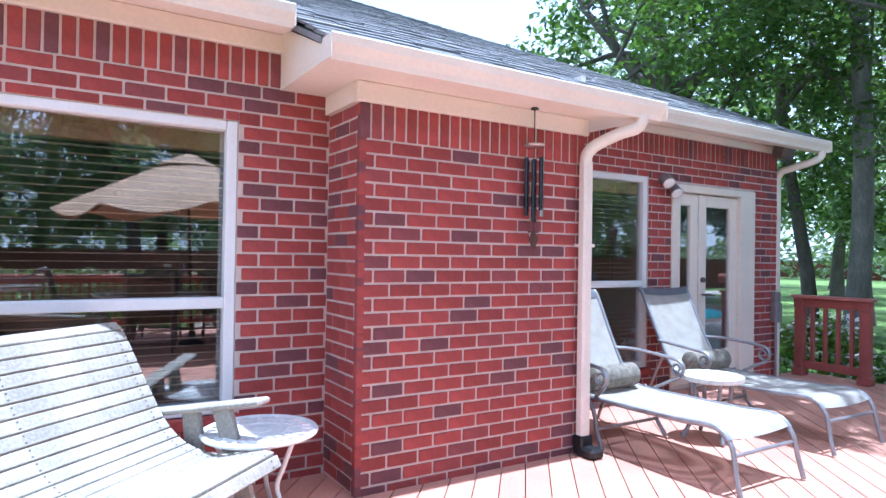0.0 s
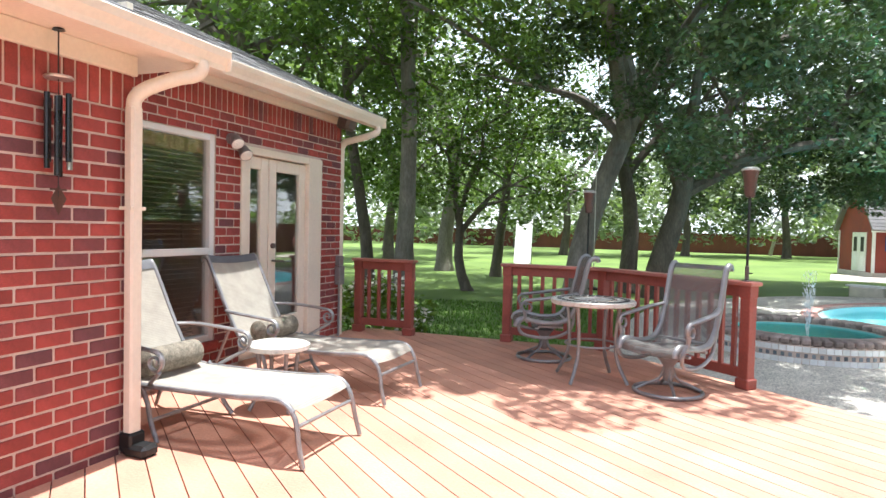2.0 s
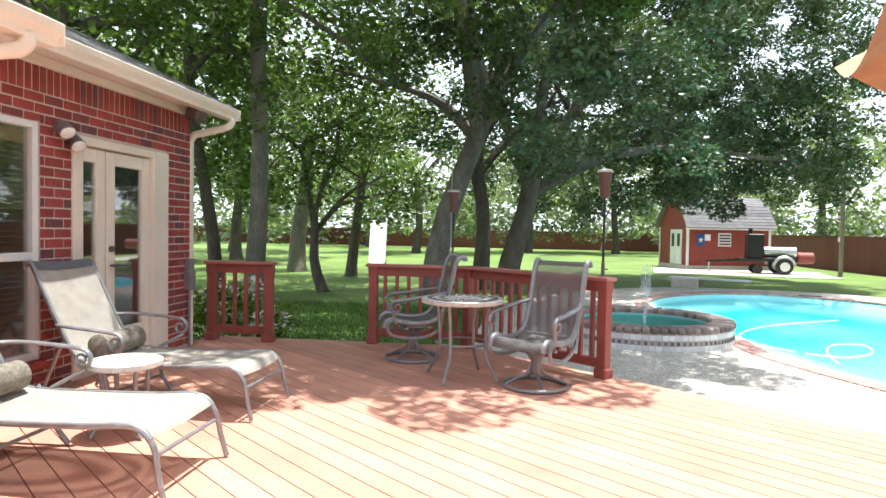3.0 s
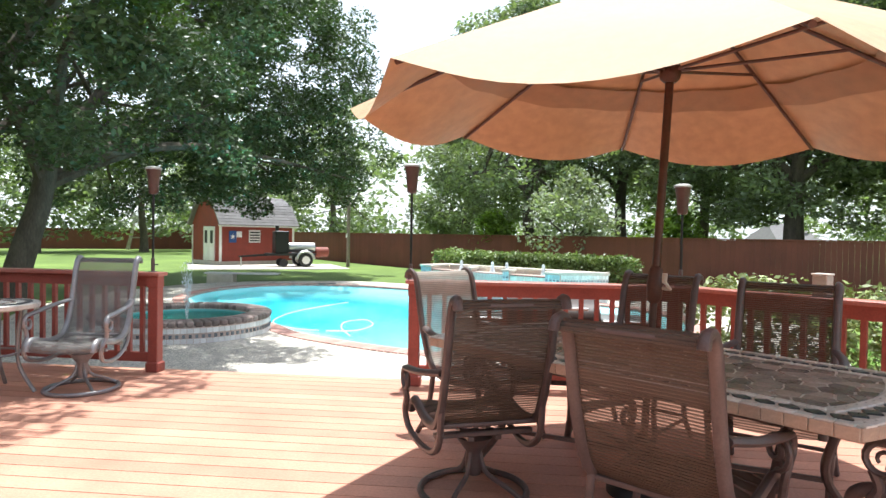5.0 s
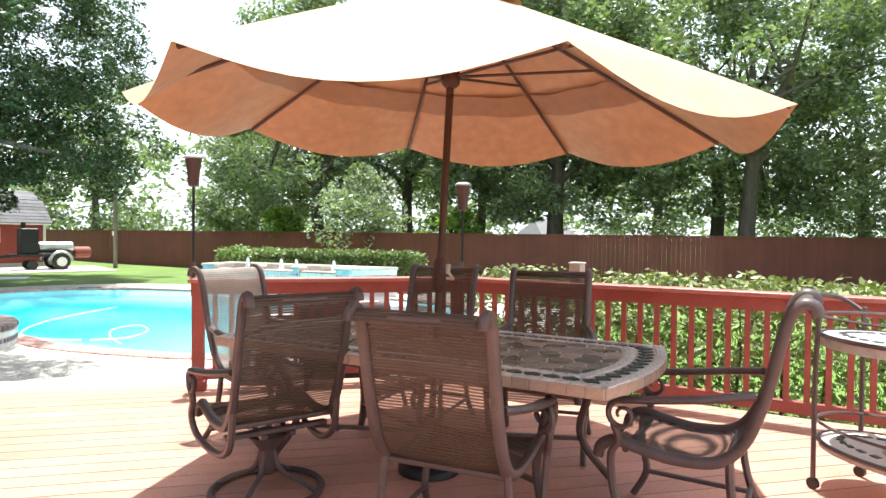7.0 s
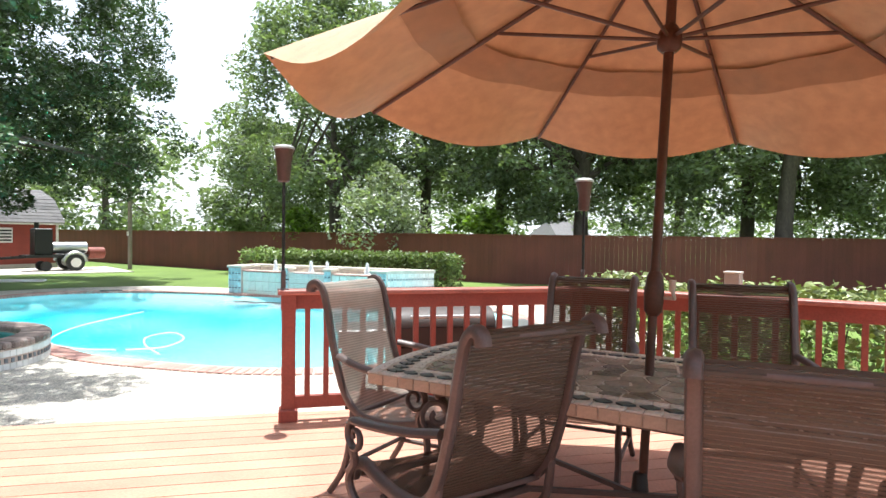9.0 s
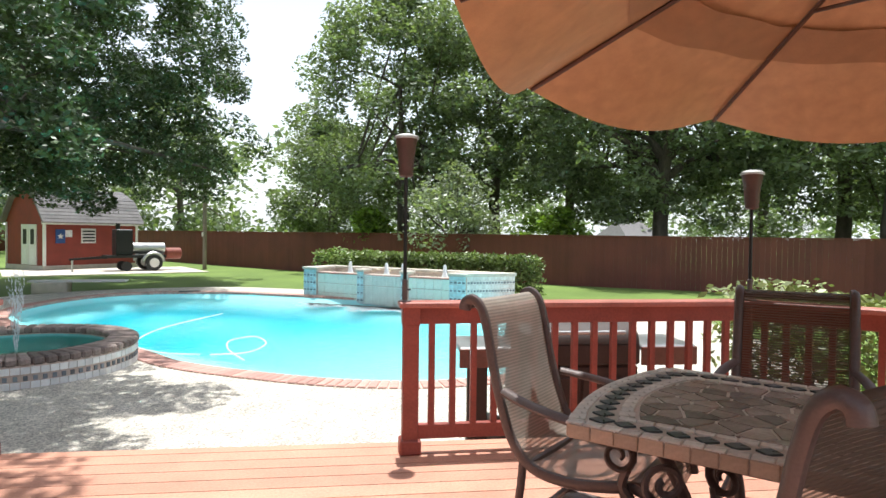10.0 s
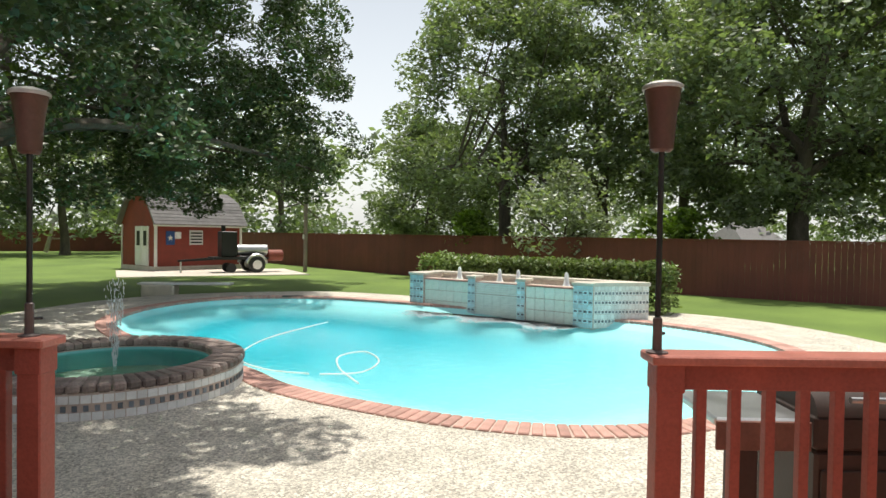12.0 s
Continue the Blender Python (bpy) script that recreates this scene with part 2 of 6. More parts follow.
def clear(name, tint, gloss=0.06, ripples=0.0, scale=3.0, bend=0.0):
    """Glass or water: see-through with a mirror sheen that grows at a glance."""
    m = bpy.data.materials.new(name)
    m.use_nodes = True
    nt = m.node_tree
    n, l = nt.nodes, nt.links.new
    n.remove(n["Principled BSDF"])
    tr, gl, mix, fr = n.new("ShaderNodeBsdfRefraction" if bend else "ShaderNodeBsdfTransparent"), n.new("ShaderNodeBsdfGlossy"), n.new("ShaderNodeMixShader"), n.new("ShaderNodeLayerWeight")
    steep, sheen = n.new("ShaderNodeMath"), n.new("ShaderNodeMath")
    tr.inputs[0].default_value = (*tint, 1)
    gl.inputs["Roughness"].default_value = 0.02
    fr.inputs["Blend"].default_value = 0.5
    steep.operation, steep.inputs[1].default_value = "POWER", 7.0 if ripples else 5.0
    sheen.operation, sheen.inputs[1].default_value, sheen.inputs[2].default_value = "MULTIPLY_ADD", (0.42 if ripples else 1.0) - gloss, gloss
    l(fr.outputs["Facing"], steep.inputs[0])
    l(steep.outputs[0], sheen.inputs[0])
    if ripples:
        co, a, bp = n.new("ShaderNodeTexCoord"), n.new("ShaderNodeTexNoise"), n.new("ShaderNodeBump")
        a.inputs["Scale"].default_value, a.inputs["Detail"].default_value, a.inputs["Distortion"].default_value = scale, 3, 0.6
        l(co.outputs["Object"], a.inputs["Vector"])
        bp.inputs["Strength"].default_value, bp.inputs["Distance"].default_value = ripples, 0.1
        l(a.outputs[0], bp.inputs["Height"])
        if bend:
            tr.inputs["IOR"].default_value, tr.inputs["Roughness"].default_value = bend, 0.0
            l(bp.outputs[0], tr.inputs["Normal"])
        l(bp.outputs[0], gl.inputs["Normal"])
        l(bp.outputs[0], fr.inputs["Normal"])
    l(sheen.outputs[0], mix.inputs[0])
    l(tr.outputs[0], mix.inputs[1])
    l(gl.outputs[0], mix.inputs[2])
    l(mix.outputs[0], n["Material Output"].inputs[0])
    return m


BRICK = material("red_brick", (0.345, 0.062, 0.050), 0.8, 0, 0.22, 14, 160, 0.6, by_object=0.26, tint=(0.13, 0.045, 0.05))
BRICK_JOINED = material("red_brick_joined", (0.345, 0.062, 0.050), 0.8, 0, 0.22, 14, 160, 0.6, by_island=0.26, tint=(0.13, 0.045, 0.05))
MORTAR = material("mortar", (0.58, 0.47, 0.40), 0.9, 0, 0.12, 10, 120, 0.4)
CREAM = material("cream_paint", (0.79, 0.70, 0.58), 0.5, 0, 0.05, 3, 40, 0.08)
WHITE = material("white_frame_paint", (0.78, 0.77, 0.74), 0.4, 0, 0.04, 4, 60, 0.05)
SHINGLE = material("grey_shingles", (0.20, 0.19, 0.185), 0.9, 0, 0.25, 5, 120, 0.6, by_island=0.3)
DECK = material("deck_boards", (0.57, 0.285, 0.195), 0.62, 0, 0.13, 2.2, 60, 0.25, by_object=0.10, stretch=(1, 1, 1))
REDWOOD = material("red_stained_wood", (0.30, 0.074, 0.054), 0.55, 0, 0.16, 5, 70, 0.25)
# railing caps: sun and gloss on their tops put into a paler red
CAP_WOOD = material("sunlit_red_wood", (0.43, 0.155, 0.118), 0.42, 0, 0.16, 5, 70, 0.2)
GRASS = material("lawn", (0.115, 0.20, 0.030), 0.9, 0, 0.25, 0.35, 30, 0.8, tint=(0.16, 0.22, 0.05))
PEBBLE = material("pebbled_concrete", (0.60, 0.55, 0.47), 0.85, 0, 0.16, 2.5, 75, 1.0)
COPING = material("brick_coping", (0.52, 0.30, 0.25), 0.8, 0, 0.15, 6, 90, 0.4, by_object=0.2, by_island=0.2)
SPA_PLASTER = material("spa_plaster", (0.24, 0.62, 0.64), 0.6, 0, 0.06, 1.5, 20, 0.0)
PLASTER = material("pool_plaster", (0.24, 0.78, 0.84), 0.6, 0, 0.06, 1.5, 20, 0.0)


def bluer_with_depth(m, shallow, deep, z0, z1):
    """Water's absorption painted into the finish: its colour runs from one blue to another."""
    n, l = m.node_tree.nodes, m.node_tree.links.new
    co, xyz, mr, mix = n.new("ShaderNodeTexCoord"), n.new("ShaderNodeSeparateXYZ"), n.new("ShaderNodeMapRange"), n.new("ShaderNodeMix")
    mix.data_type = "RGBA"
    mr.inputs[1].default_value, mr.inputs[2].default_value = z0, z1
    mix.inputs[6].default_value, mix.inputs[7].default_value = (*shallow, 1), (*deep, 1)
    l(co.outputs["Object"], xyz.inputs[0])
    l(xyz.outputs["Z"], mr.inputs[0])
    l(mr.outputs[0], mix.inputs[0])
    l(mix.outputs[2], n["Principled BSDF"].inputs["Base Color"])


def pebbled(m, scale, low, high):
    """Small stones of uneven tone set in the surface."""
    n, l = m.node_tree.nodes, m.node_tree.links.new
    co, vo, sep, mr, mul = n.new("ShaderNodeTexCoord"), n.new("ShaderNodeTexVoronoi"), n.new("ShaderNodeSeparateXYZ"), n.new("ShaderNodeMapRange"), n.new("ShaderNodeVectorMath")
    vo.inputs["Scale"].default_value = scale
    mr.inputs[3].default_value, mr.inputs[4].default_value = low, high
    mul.operation = "SCALE"
    base = n["Principled BSDF"].inputs["Base Color"]
    l(base.links[0].from_socket, mul.inputs[0])
    l(co.outputs["Object"], vo.inputs["Vector"])
    l(vo.outputs["Color"], sep.inputs[0])
    l(sep.outputs[0], mr.inputs[0])
    l(mr.outputs[0], mul.inputs["Scale"])
    l(mul.outputs[0], base)


pebbled(PEBBLE, 62.0, 0.55, 1.42)
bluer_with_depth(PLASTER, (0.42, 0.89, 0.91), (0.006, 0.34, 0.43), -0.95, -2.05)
FENCE = material("brown_fence_boards", (0.155, 0.047, 0.034), 0.75, 0, 0.16, 1.2, 30, 0.3, by_island=0.09)
BARK = material("bark", (0.115, 0.095, 0.075), 0.95, 0, 0.3, 5, 30, 1.0, stretch=(1, 1, 0.3))
# darker copy of the oak leaves: the crown's shade put into the colour
SHADED_OAK_LEAF = foliage("shaded_oak_leaves", (0.072, 0.110, 0.046), 0.18)
OAK_LEAF = foliage("oak_leaves", (0.100, 0.150, 0.040), 0.42)
# far trees: distance haze and sky sheen put into a paler leaf colour
FAR_HAZE_LEAF = foliage("far_haze_leaves", (0.195, 0.235, 0.145), 0.38)
PALE_LEAF = foliage("pale_grey_leaves", (0.30, 0.34, 0.24), 0.3)
LIME_LEAF = foliage("young_leaves", (0.16, 0.24, 0.04))
HEDGE_LEAF = foliage("hedge_leaves", (0.19, 0.25, 0.085), 0.25)
BROWN_METAL = material("bronze_painted_metal", (0.125, 0.095, 0.088), 0.45, 0.2, 0.15, 12, 120, 0.1)
GREY_METAL = material("grey_bronze_metal", (0.30, 0.29, 0.29), 0.4, 0.5, 0.15, 12, 120, 0.1)
BLACK = material("black_plastic", (0.012, 0.012, 0.012), 0.45, 0, 0.1, 10, 100, 0.05)
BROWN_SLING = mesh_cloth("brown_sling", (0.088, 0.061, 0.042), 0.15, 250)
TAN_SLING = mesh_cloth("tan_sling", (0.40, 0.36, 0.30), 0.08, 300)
# sling of the dining set with sunlight put into a lighter colour
SUNLIT_SLING = mesh_cloth("sunlit_sling", (0.31, 0.27, 0.225), 0.17, 250)
HEAD_CLOTH = material("grey_headrest_cloth", (0.13, 0.13, 0.14), 0.7, 0, 0.12, 12, 200, 0.2)
GREY_SLING = mesh_cloth("grey_sling", (0.15, 0.14, 0.128), 0.24, 330)
# canopy band: light held back by two layers put into a darker colour
BAND_CLOTH = mesh_cloth("shaded_band_cloth", (0.35, 0.20, 0.105), 0.0, 40, 0.01, (0.8, 0.34, 0.12))
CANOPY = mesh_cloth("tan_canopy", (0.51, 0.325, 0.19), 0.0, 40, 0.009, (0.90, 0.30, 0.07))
DARK_WOOD = material("dark_wood", (0.075, 0.030, 0.018), 0.45, 0, 0.2, 6, 80, 0.15)
GLASS = clear("window_glass", (0.90, 0.91, 0.90), 0.22)
WATER = clear("pool_water", (0.92, 0.985, 0.99), 0.018, 0.32, 5.5, 1.33)
# near-black walls: lack of light indoors painted as colour
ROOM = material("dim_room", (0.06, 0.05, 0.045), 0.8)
BLIND = material("wooden_blinds", (0.50, 0.37, 0.24), 0.5, 0, 0.1, 10, 60, 0.05)

# ---- ground ----
PATIO_Z, LAWN_Z, WATER_Z = -0.32, -0.40, -0.47
POOL = smooth_path([(6.1, 9.6), (6.15, 8.3), (6.5, 7.15), (7.0, 6.1), (7.7, 5.35), (8.7, 4.95), (10.2, 4.85), (12.2, 5.4), (13.7, 6.8), (14.0, 9.2),
                    (12.2, 14.2), (10.9, 16.6), (8.9, 17.6), (6.9, 16.6), (5.7, 14.6), (5.6, 12.0)], 8, True)
POOL = [(p.x, p.y) if len(p) == 2 else (p[0], p[1]) for p in POOL]


def offset(poly, d):
    out, k = [], len(poly)
    for i in range(k):
        a, b = Vector(poly[i - 1]), Vector(poly[(i + 1) % k])
        t = (b - a).normalized()
        out.append((poly[i][0] - t.y * -d, poly[i][1] + t.x * -d))
    return out


def ring(geo, inner, outer, z0, z1):
    """A flat band between two closed outlines with as many points."""
    k = len(inner)
    vs = [(*p, z) for poly, z in ((inner, z0), (outer, z0), (inner, z1), (outer, z1)) for p in poly]
    for i in range(k):
        j = (i + 1) % k
        geo.add([vs[a] for a in (2 * k + i, 3 * k + i, 3 * k + j, 2 * k + j)], [(0, 1, 2, 3)])
        geo.add([vs[a] for a in (i, 2 * k + i, 2 * k + j, j)], [(0, 1, 2, 3)])
        geo.add([vs[a] for a in (3 * k + i, k + i, k + j, 3 * k + j)], [(0, 1, 2, 3)])
    return geo


def sheet_with_hole(geo, outer, hole, z):
    """A flat sheet round a hole: fans between the two outlines."""
    bm = bmesh.new()
    loops = []
    for poly in (outer, hole):
        vs = [bm.verts.new((*p, z)) for p in poly]
        loops += [bm.edges.new((vs[i - 1], vs[i])) for i in range(len(vs))]
    bmesh.ops.triangle_fill(bm, use_beauty=True, use_dissolve=False, edges=loops)
    bm.verts.index_update()
    faces = []
    for f in bm.faces:
        ids = [v.index for v in f.verts]
        faces.append(ids if f.normal.z > 0 else ids[::-1])
    geo.add([v.co.copy() for v in bm.verts], faces)
    bm.free()
    return geo


CW = sum(POOL[i - 1][0] * POOL[i][1] - POOL[i][0] * POOL[i - 1][1] for i in range(len(POOL))) > 0
OUT = 1 if CW else -1
COPE = offset(POOL, 0.30 * OUT)
PATIO = smooth_path([(2.0, 9.5), (2.2, 6.2), (3.5, 4.6), (7.2, 1.6), (9.4, 1.6), (12.5, 3.0), (15.2, 5.2), (16.4, 8.2), (15.5, 11.5), (13.6, 15.2), (12.0, 18.0), (9.0, 19.2), (6.2, 18.6), (3.6, 16.0), (2.3, 13.0)], 6, True)
PATIO = [(p[0], p[1]) for p in PATIO]
far = [(400 * math.cos(a), 400 * math.sin(a)) for a in np.linspace(0, 2 * math.pi, 32, endpoint=False)]
structure("ground", sheet_with_hole(Geo(), far, offset(POOL, 0.1 * OUT), LAWN_Z), GRASS, "mown green lawn with patches of shade", "lawn")
patio = structure("pavement", sheet_with_hole(Geo(), PATIO, offset(POOL, 0.15 * OUT), PATIO_Z), PEBBLE, "pale pebbled concrete patio round the pool", "patio")
structure("patio_edge", ring(Geo(), PATIO, offset(PATIO, -0.004), LAWN_Z - 0.1, PATIO_Z - 0.002), PEBBLE, "rim of the pebbled patio", "patio")
basin = Geo()
k = len(POOL)
rings = []
for d, share in ((0.0, 0.0), (0.4, 0.22), (0.9, 0.56), (1.35, 0.86), (1.75, 1.0)):
    top_z = PATIO_Z - 0.02
    rings += [(*p, top_z + (-1.30 - 0.13 * (p[1] - 6.3) - top_z) * share) for p in offset(POOL, -d * OUT)]
basin.add(rings, [(j * k + i, j * k + (i + 1) % k, (j + 1) * k + (i + 1) % k, (j + 1) * k + i) for j in range(4) for i in range(k)] + [tuple(range(4 * k, 5 * k))])
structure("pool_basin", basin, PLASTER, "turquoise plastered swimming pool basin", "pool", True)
water = structure("water", Geo().add([(*p, WATER_Z) for p in offset(POOL, -0.003 * OUT)], [tuple(range(k))]), WATER, "clear turquoise pool water with small ripples", "water")
water.visible_shadow = False

# ---- deck ----
ANG = radians(-39.4)
U, W = Vector((math.cos(ANG), math.sin(ANG))), Vector((-math.sin(ANG), math.cos(ANG)))
DECK_EDGE = [Vector(p) for p in ((-1.0, -7.0), (7.9, -7.0), (7.75, -2.0), (7.2, 1.93), (2.06, 6.2), (-1.0, 6.2))]


def clip(poly, n, d):
    """The part of a convex polygon with n . p <= d."""
    out = []
    for i in range(len(poly)):
        a, b = poly[i - 1], poly[i]
        da, db = n.dot(a) - d, n.dot(b) - d
        if (da <= 0) != (db <= 0):
            out.append(a + (b - a) * (da / (da - db)))
        if db <= 0:
            out.append(b)
    return out


deck = thing("deck", "salmon red wooden deck of boards laid diagonally", "deck", None, "", "structure")
fascia = Geo()
fascia.prism([tuple(p * 0.995) for p in DECK_EDGE], LAWN_Z - 0.1, -0.045)
part("deck_frame", fascia, REDWOOD, deck)
PITCH = 0.145
lo = min(W.dot(p) for p in DECK_EDGE)
hi = max(W.dot(p) for p in DECK_EDGE)
for i in range(int((hi - lo) / PITCH) + 1):
    strip = clip(clip(DECK_EDGE, W, lo + (i + 1) * PITCH - 0.007), -W, -(lo + i * PITCH))
    if len(strip) > 2:
        part("board", Geo().prism([tuple(p) for p in strip], -0.04, 0.0), DECK, deck)

# ---- house ----
C = 0.079  # brick course


def brick_wall(name, label, origin, along, normal, length, height, holes=(), start=0.0, soldier=0.20, singles=300, thick=0.25, ends=(-0.0075, -0.0075)):
    """A wall of running bond bricks with a soldier course on top; holes: (s0, s1, z0, z1)."""
    o, a, n = Vector(origin), Vector(along), Vector(normal)
    up = Vector((0, 0, 1))
    wall = Geo()
    xs = sorted({-ends[0], length + ends[1], *[v for h in holes for v in h[:2]]})
    zs = sorted({-0.4, height + 0.15, *[v for h in holes for v in h[2:]]})
    for s0, s1 in zip(xs, xs[1:]):
        for z0, z1 in zip(zs, zs[1:]):
            if any(h[0] < (s0 + s1) / 2 < h[1] and h[2] < (z0 + z1) / 2 < h[3] for h in holes):
                continue
            c = o + a * (s0 + s1) / 2 + up * (z0 + z1) / 2 - n * (thick / 2 + 0.007)
            wall.box(c, ((s1 - s0), thick, z1 - z0), Matrix((a, n, up)).transposed().to_4x4())
    root = structure(name, wall, MORTAR, label, "wall")
    bricks = []
    rows = int(round((height - soldier) / C))
    c0 = height - soldier - rows * C
    r = random.Random(name)
    for k in range(rows):
        z = c0 + k * C
        s = -0.10 * (k % 2)
        while s < length:
            w = 0.2
            bricks.append((max(s, 0.0), min(s + w - 0.013, length), z + 0.006, z + C - 0.007))
            s += w
    s = 0.0
    if soldier > 0.05:
        while s < length:
            bricks.append((s, min(s + 0.060, length), height - soldier + 0.004, height - 0.004))
            s += 0.073
    cut = []
    for b in bricks:
        pieces = [b]
        for h in holes:
            nxt = []
            for s0, s1, z0, z1 in pieces:
                if s1 <= h[0] or s0 >= h[1] or z1 <= h[2] or z0 >= h[3]:
                    nxt.append((s0, s1, z0, z1))
                    continue
                if s0 < h[0] - 0.02:
                    nxt.append((s0, h[0] - 0.002, z0, z1))
                if s1 > h[1] + 0.02:
                    nxt.append((h[1] + 0.002, s1, z0, z1))
                mid = (max(s0, h[0]), min(s1, h[1]))
                if z0 < h[2] - 0.02:
                    nxt.append((*mid, z0, h[2] - 0.002))
                if z1 > h[3] + 0.02:
                    nxt.append((*mid, h[3] + 0.002, z1))
            pieces = nxt
        cut += [p for p in pieces if p[1] - p[0] > 0.012]
    cut.sort(key=lambda p: p[0] if name != "wall_main" else length - p[1])
    shared, rest = {}, Geo()
    turn = Matrix((a, n, up)).transposed().to_4x4()
    for i, (s0, s1, z0, z1) in enumerate(cut):
        proud = r.uniform(-0.0025, 0.0025)
        c = o + a * (s0 + s1) / 2 + up * (z0 + z1) / 2 + n * (proud - 0.02)
        size = (round(s1 - s0, 3), 0.04, round(z1 - z0, 3))
        if i < singles:
            if size not in shared:
                shared[size] = Geo().box((0, 0, 0), size, None, 0.004).mesh("brick", BRICK)
            ob = part("brick", shared[size], None, root)
            ob.matrix_basis = Matrix.Translation(c) @ turn @ pose(0, 0, 0, 0, r.uniform(-0.4, 0.4), 0)
        else:
            rest.box(c, size, turn, 0.004)
    if rest.v:
        tagged(part("brickwork", rest, BRICK_JOINED, root), kind="stuff")
    return root


WX, BX, MX = -0.92, 0.0, -0.45
BAY0, BAY1, WEND = 0.0, 1.66, 5.55
WIN1 = (-2.60, -0.53, 0.42, 2.04)
WIN2 = (2.56, 3.41, 0.28, 2.09)
DOOR = (3.74, 5.12, 0.04, 2.05)


def window(name, x, y0, y1, z0, z1, split, label, skew=0.0):
    """A single-hung window in a wall that faces +x: frame, two sashes, glass, blinds behind."""
    root = structure(name, Geo().span(x - 0.1, x - 0.04, y0, y0 + 0.05, z0, z1), WHITE, label, "window")
    g = Geo()
    for a in ((y0, y0 + 0.06, z0, z1), (y1 - 0.06, y1, z0, z1), (y0 + 0.061, y1 - 0.061, z0, z0 + 0.06), (y0 + 0.061, y1 - 0.061, z1 - 0.055, z1), (y0 + 0.061, y1 - 0.061, split - 0.03, split + 0.03)):
        g.span(x - 0.09, x - 0.015, *a, 0.006)
    part("window_frame", g, WHITE, root)
    part("window_sill", Geo().span(x - 0.09, x + 0.03, y0 - 0.03, y1 + 0.03, z0 - 0.07, z0, 0.01), BRICK_JOINED, root)
    for a in ((z0 + 0.05, split - 0.02), (split + 0.02, z1 - 0.05)):
        p = part("pane", Geo().box((x - 0.059, (y0 + y1) / 2, sum(a) / 2), (0.006, y1 - y0 - 0.1, a[1] - a[0]), pose(0, 0, 0, 0, 0, skew)), GLASS, root)
        p.visible_shadow = False
    b = Geo()
    z = z1 - 0.2
    while z > z0 + 0.05:
        b.box((x - 0.125, (y0 + y1) / 2, z), (0.045, y1 - y0 - 0.1, 0.003), pose(0, 0, 0, 0, -3, 0))
        z -= 0.042
    part("blind_slats", b, BLIND, root, "half-open wooden blind slats")
    part("blind_valance", Geo().span(x - 0.19, x - 0.10, y0 + 0.04, y1 - 0.04, z1 - 0.17, z1 - 0.04, 0.005), material("blind_wood", (0.42, 0.22, 0.09), 0.5), root)
    return root


window("window_1", MX, *WIN1, 1.03, "white framed sash window with wooden blinds", 2.0)
window("window_2", WX, *WIN2, 1.07, "narrow white framed sash window with blinds")

# french door
fd = structure("door_1", Geo().span(WX - 0.14, WX - 0.07, DOOR[0], DOOR[1], 0.0, 0.045, 0.004), CREAM, "closed cream french door with two glazed leaves", "door")
g = Geo()
for a in ((DOOR[0], DOOR[0] + 0.06, 0.04, DOOR[3]), (DOOR[1] - 0.26, DOOR[1], 0.04, DOOR[3]), (DOOR[0] + 0.061, DOOR[1] - 0.261, DOOR[3] - 0.07, DOOR[3])):
    g.span(WX - 0.12, WX + 0.012, *a, 0.006)
part("door_frame", g, CREAM, fd)
for y0, y1 in ((DOOR[0] + 0.065, 4.20), (4.215, 4.86)):
    g = Geo()
    for a in ((y0, y0 + 0.12, 0.05, 1.97), (y1 - 0.12, y1, 0.05, 1.97), (y0 + 0.121, y1 - 0.121, 0.05, 0.37), (y0 + 0.121, y1 - 0.121, 1.85, 1.97)):
        g.span(WX - 0.085, WX - 0.035, *a, 0.006)
    leaf = part("door_leaf", g, CREAM, fd)
    p = part("pane", Geo().span(WX - 0.064, WX - 0.058, y0 + 0.1, y1 - 0.1, 0.35, 1.87), GLASS, leaf)
    p.visible_shadow = False
h = part("door_handle", Geo().tube([(WX - 0.03, 4.27, 0.95), (WX + 0.02, 4.27, 0.95), (WX + 0.03, 4.30, 0.95), (WX + 0.03, 4.38, 0.945)], 0.011).lathe([(0.028, 0), (0.028, 0.001)], (WX - 0.03, 4.27, 0.95), 12), BROWN_METAL, fd, "dark lever handle")
part("deadbolt", Geo().tube([(WX - 0.036, 4.27, 1.10), (WX - 0.01, 4.27, 1.10)], 0.027, 14), BROWN_METAL, fd)

# rooms added behind the openings, their dimness put into the wall colour
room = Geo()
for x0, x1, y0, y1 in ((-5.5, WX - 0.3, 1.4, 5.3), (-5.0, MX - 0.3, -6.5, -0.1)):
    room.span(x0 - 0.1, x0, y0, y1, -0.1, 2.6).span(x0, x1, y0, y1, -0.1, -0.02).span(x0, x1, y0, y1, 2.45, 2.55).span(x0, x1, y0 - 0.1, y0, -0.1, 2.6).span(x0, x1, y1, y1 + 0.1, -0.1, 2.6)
structure("wall_inside", room, ROOM, "plain interior walls behind the windows, coloured dark for dimness", "wall")

# eaves, frieze boards and roof
trim = Geo()
trim.span(BX - 0.02, BX + 0.025, BAY0 - 0.03, BAY1 + 0.02, 2.135, 2.245, 0.005)
trim.span(-0.44, BX - 0.021, BAY0 - 0.03, BAY0 + 0.01, 2.135, 2.245)
trim.span(-0.93, BX - 0.021, BAY1 - 0.02, BAY1 + 0.022, 2.145, 2.55)
trim.span(MX - 0.02, MX + 0.025, -7, BAY0 - 0.031, 2.455, 2.56, 0.005)
trim.span(WX - 0.02, WX + 0.025, BAY1 + 0.026, WEND + 0.02, 2.51, 2.585, 0.005)
structure("trim_frieze", trim, CREAM, "cream painted frieze boards under the eaves", "trim")
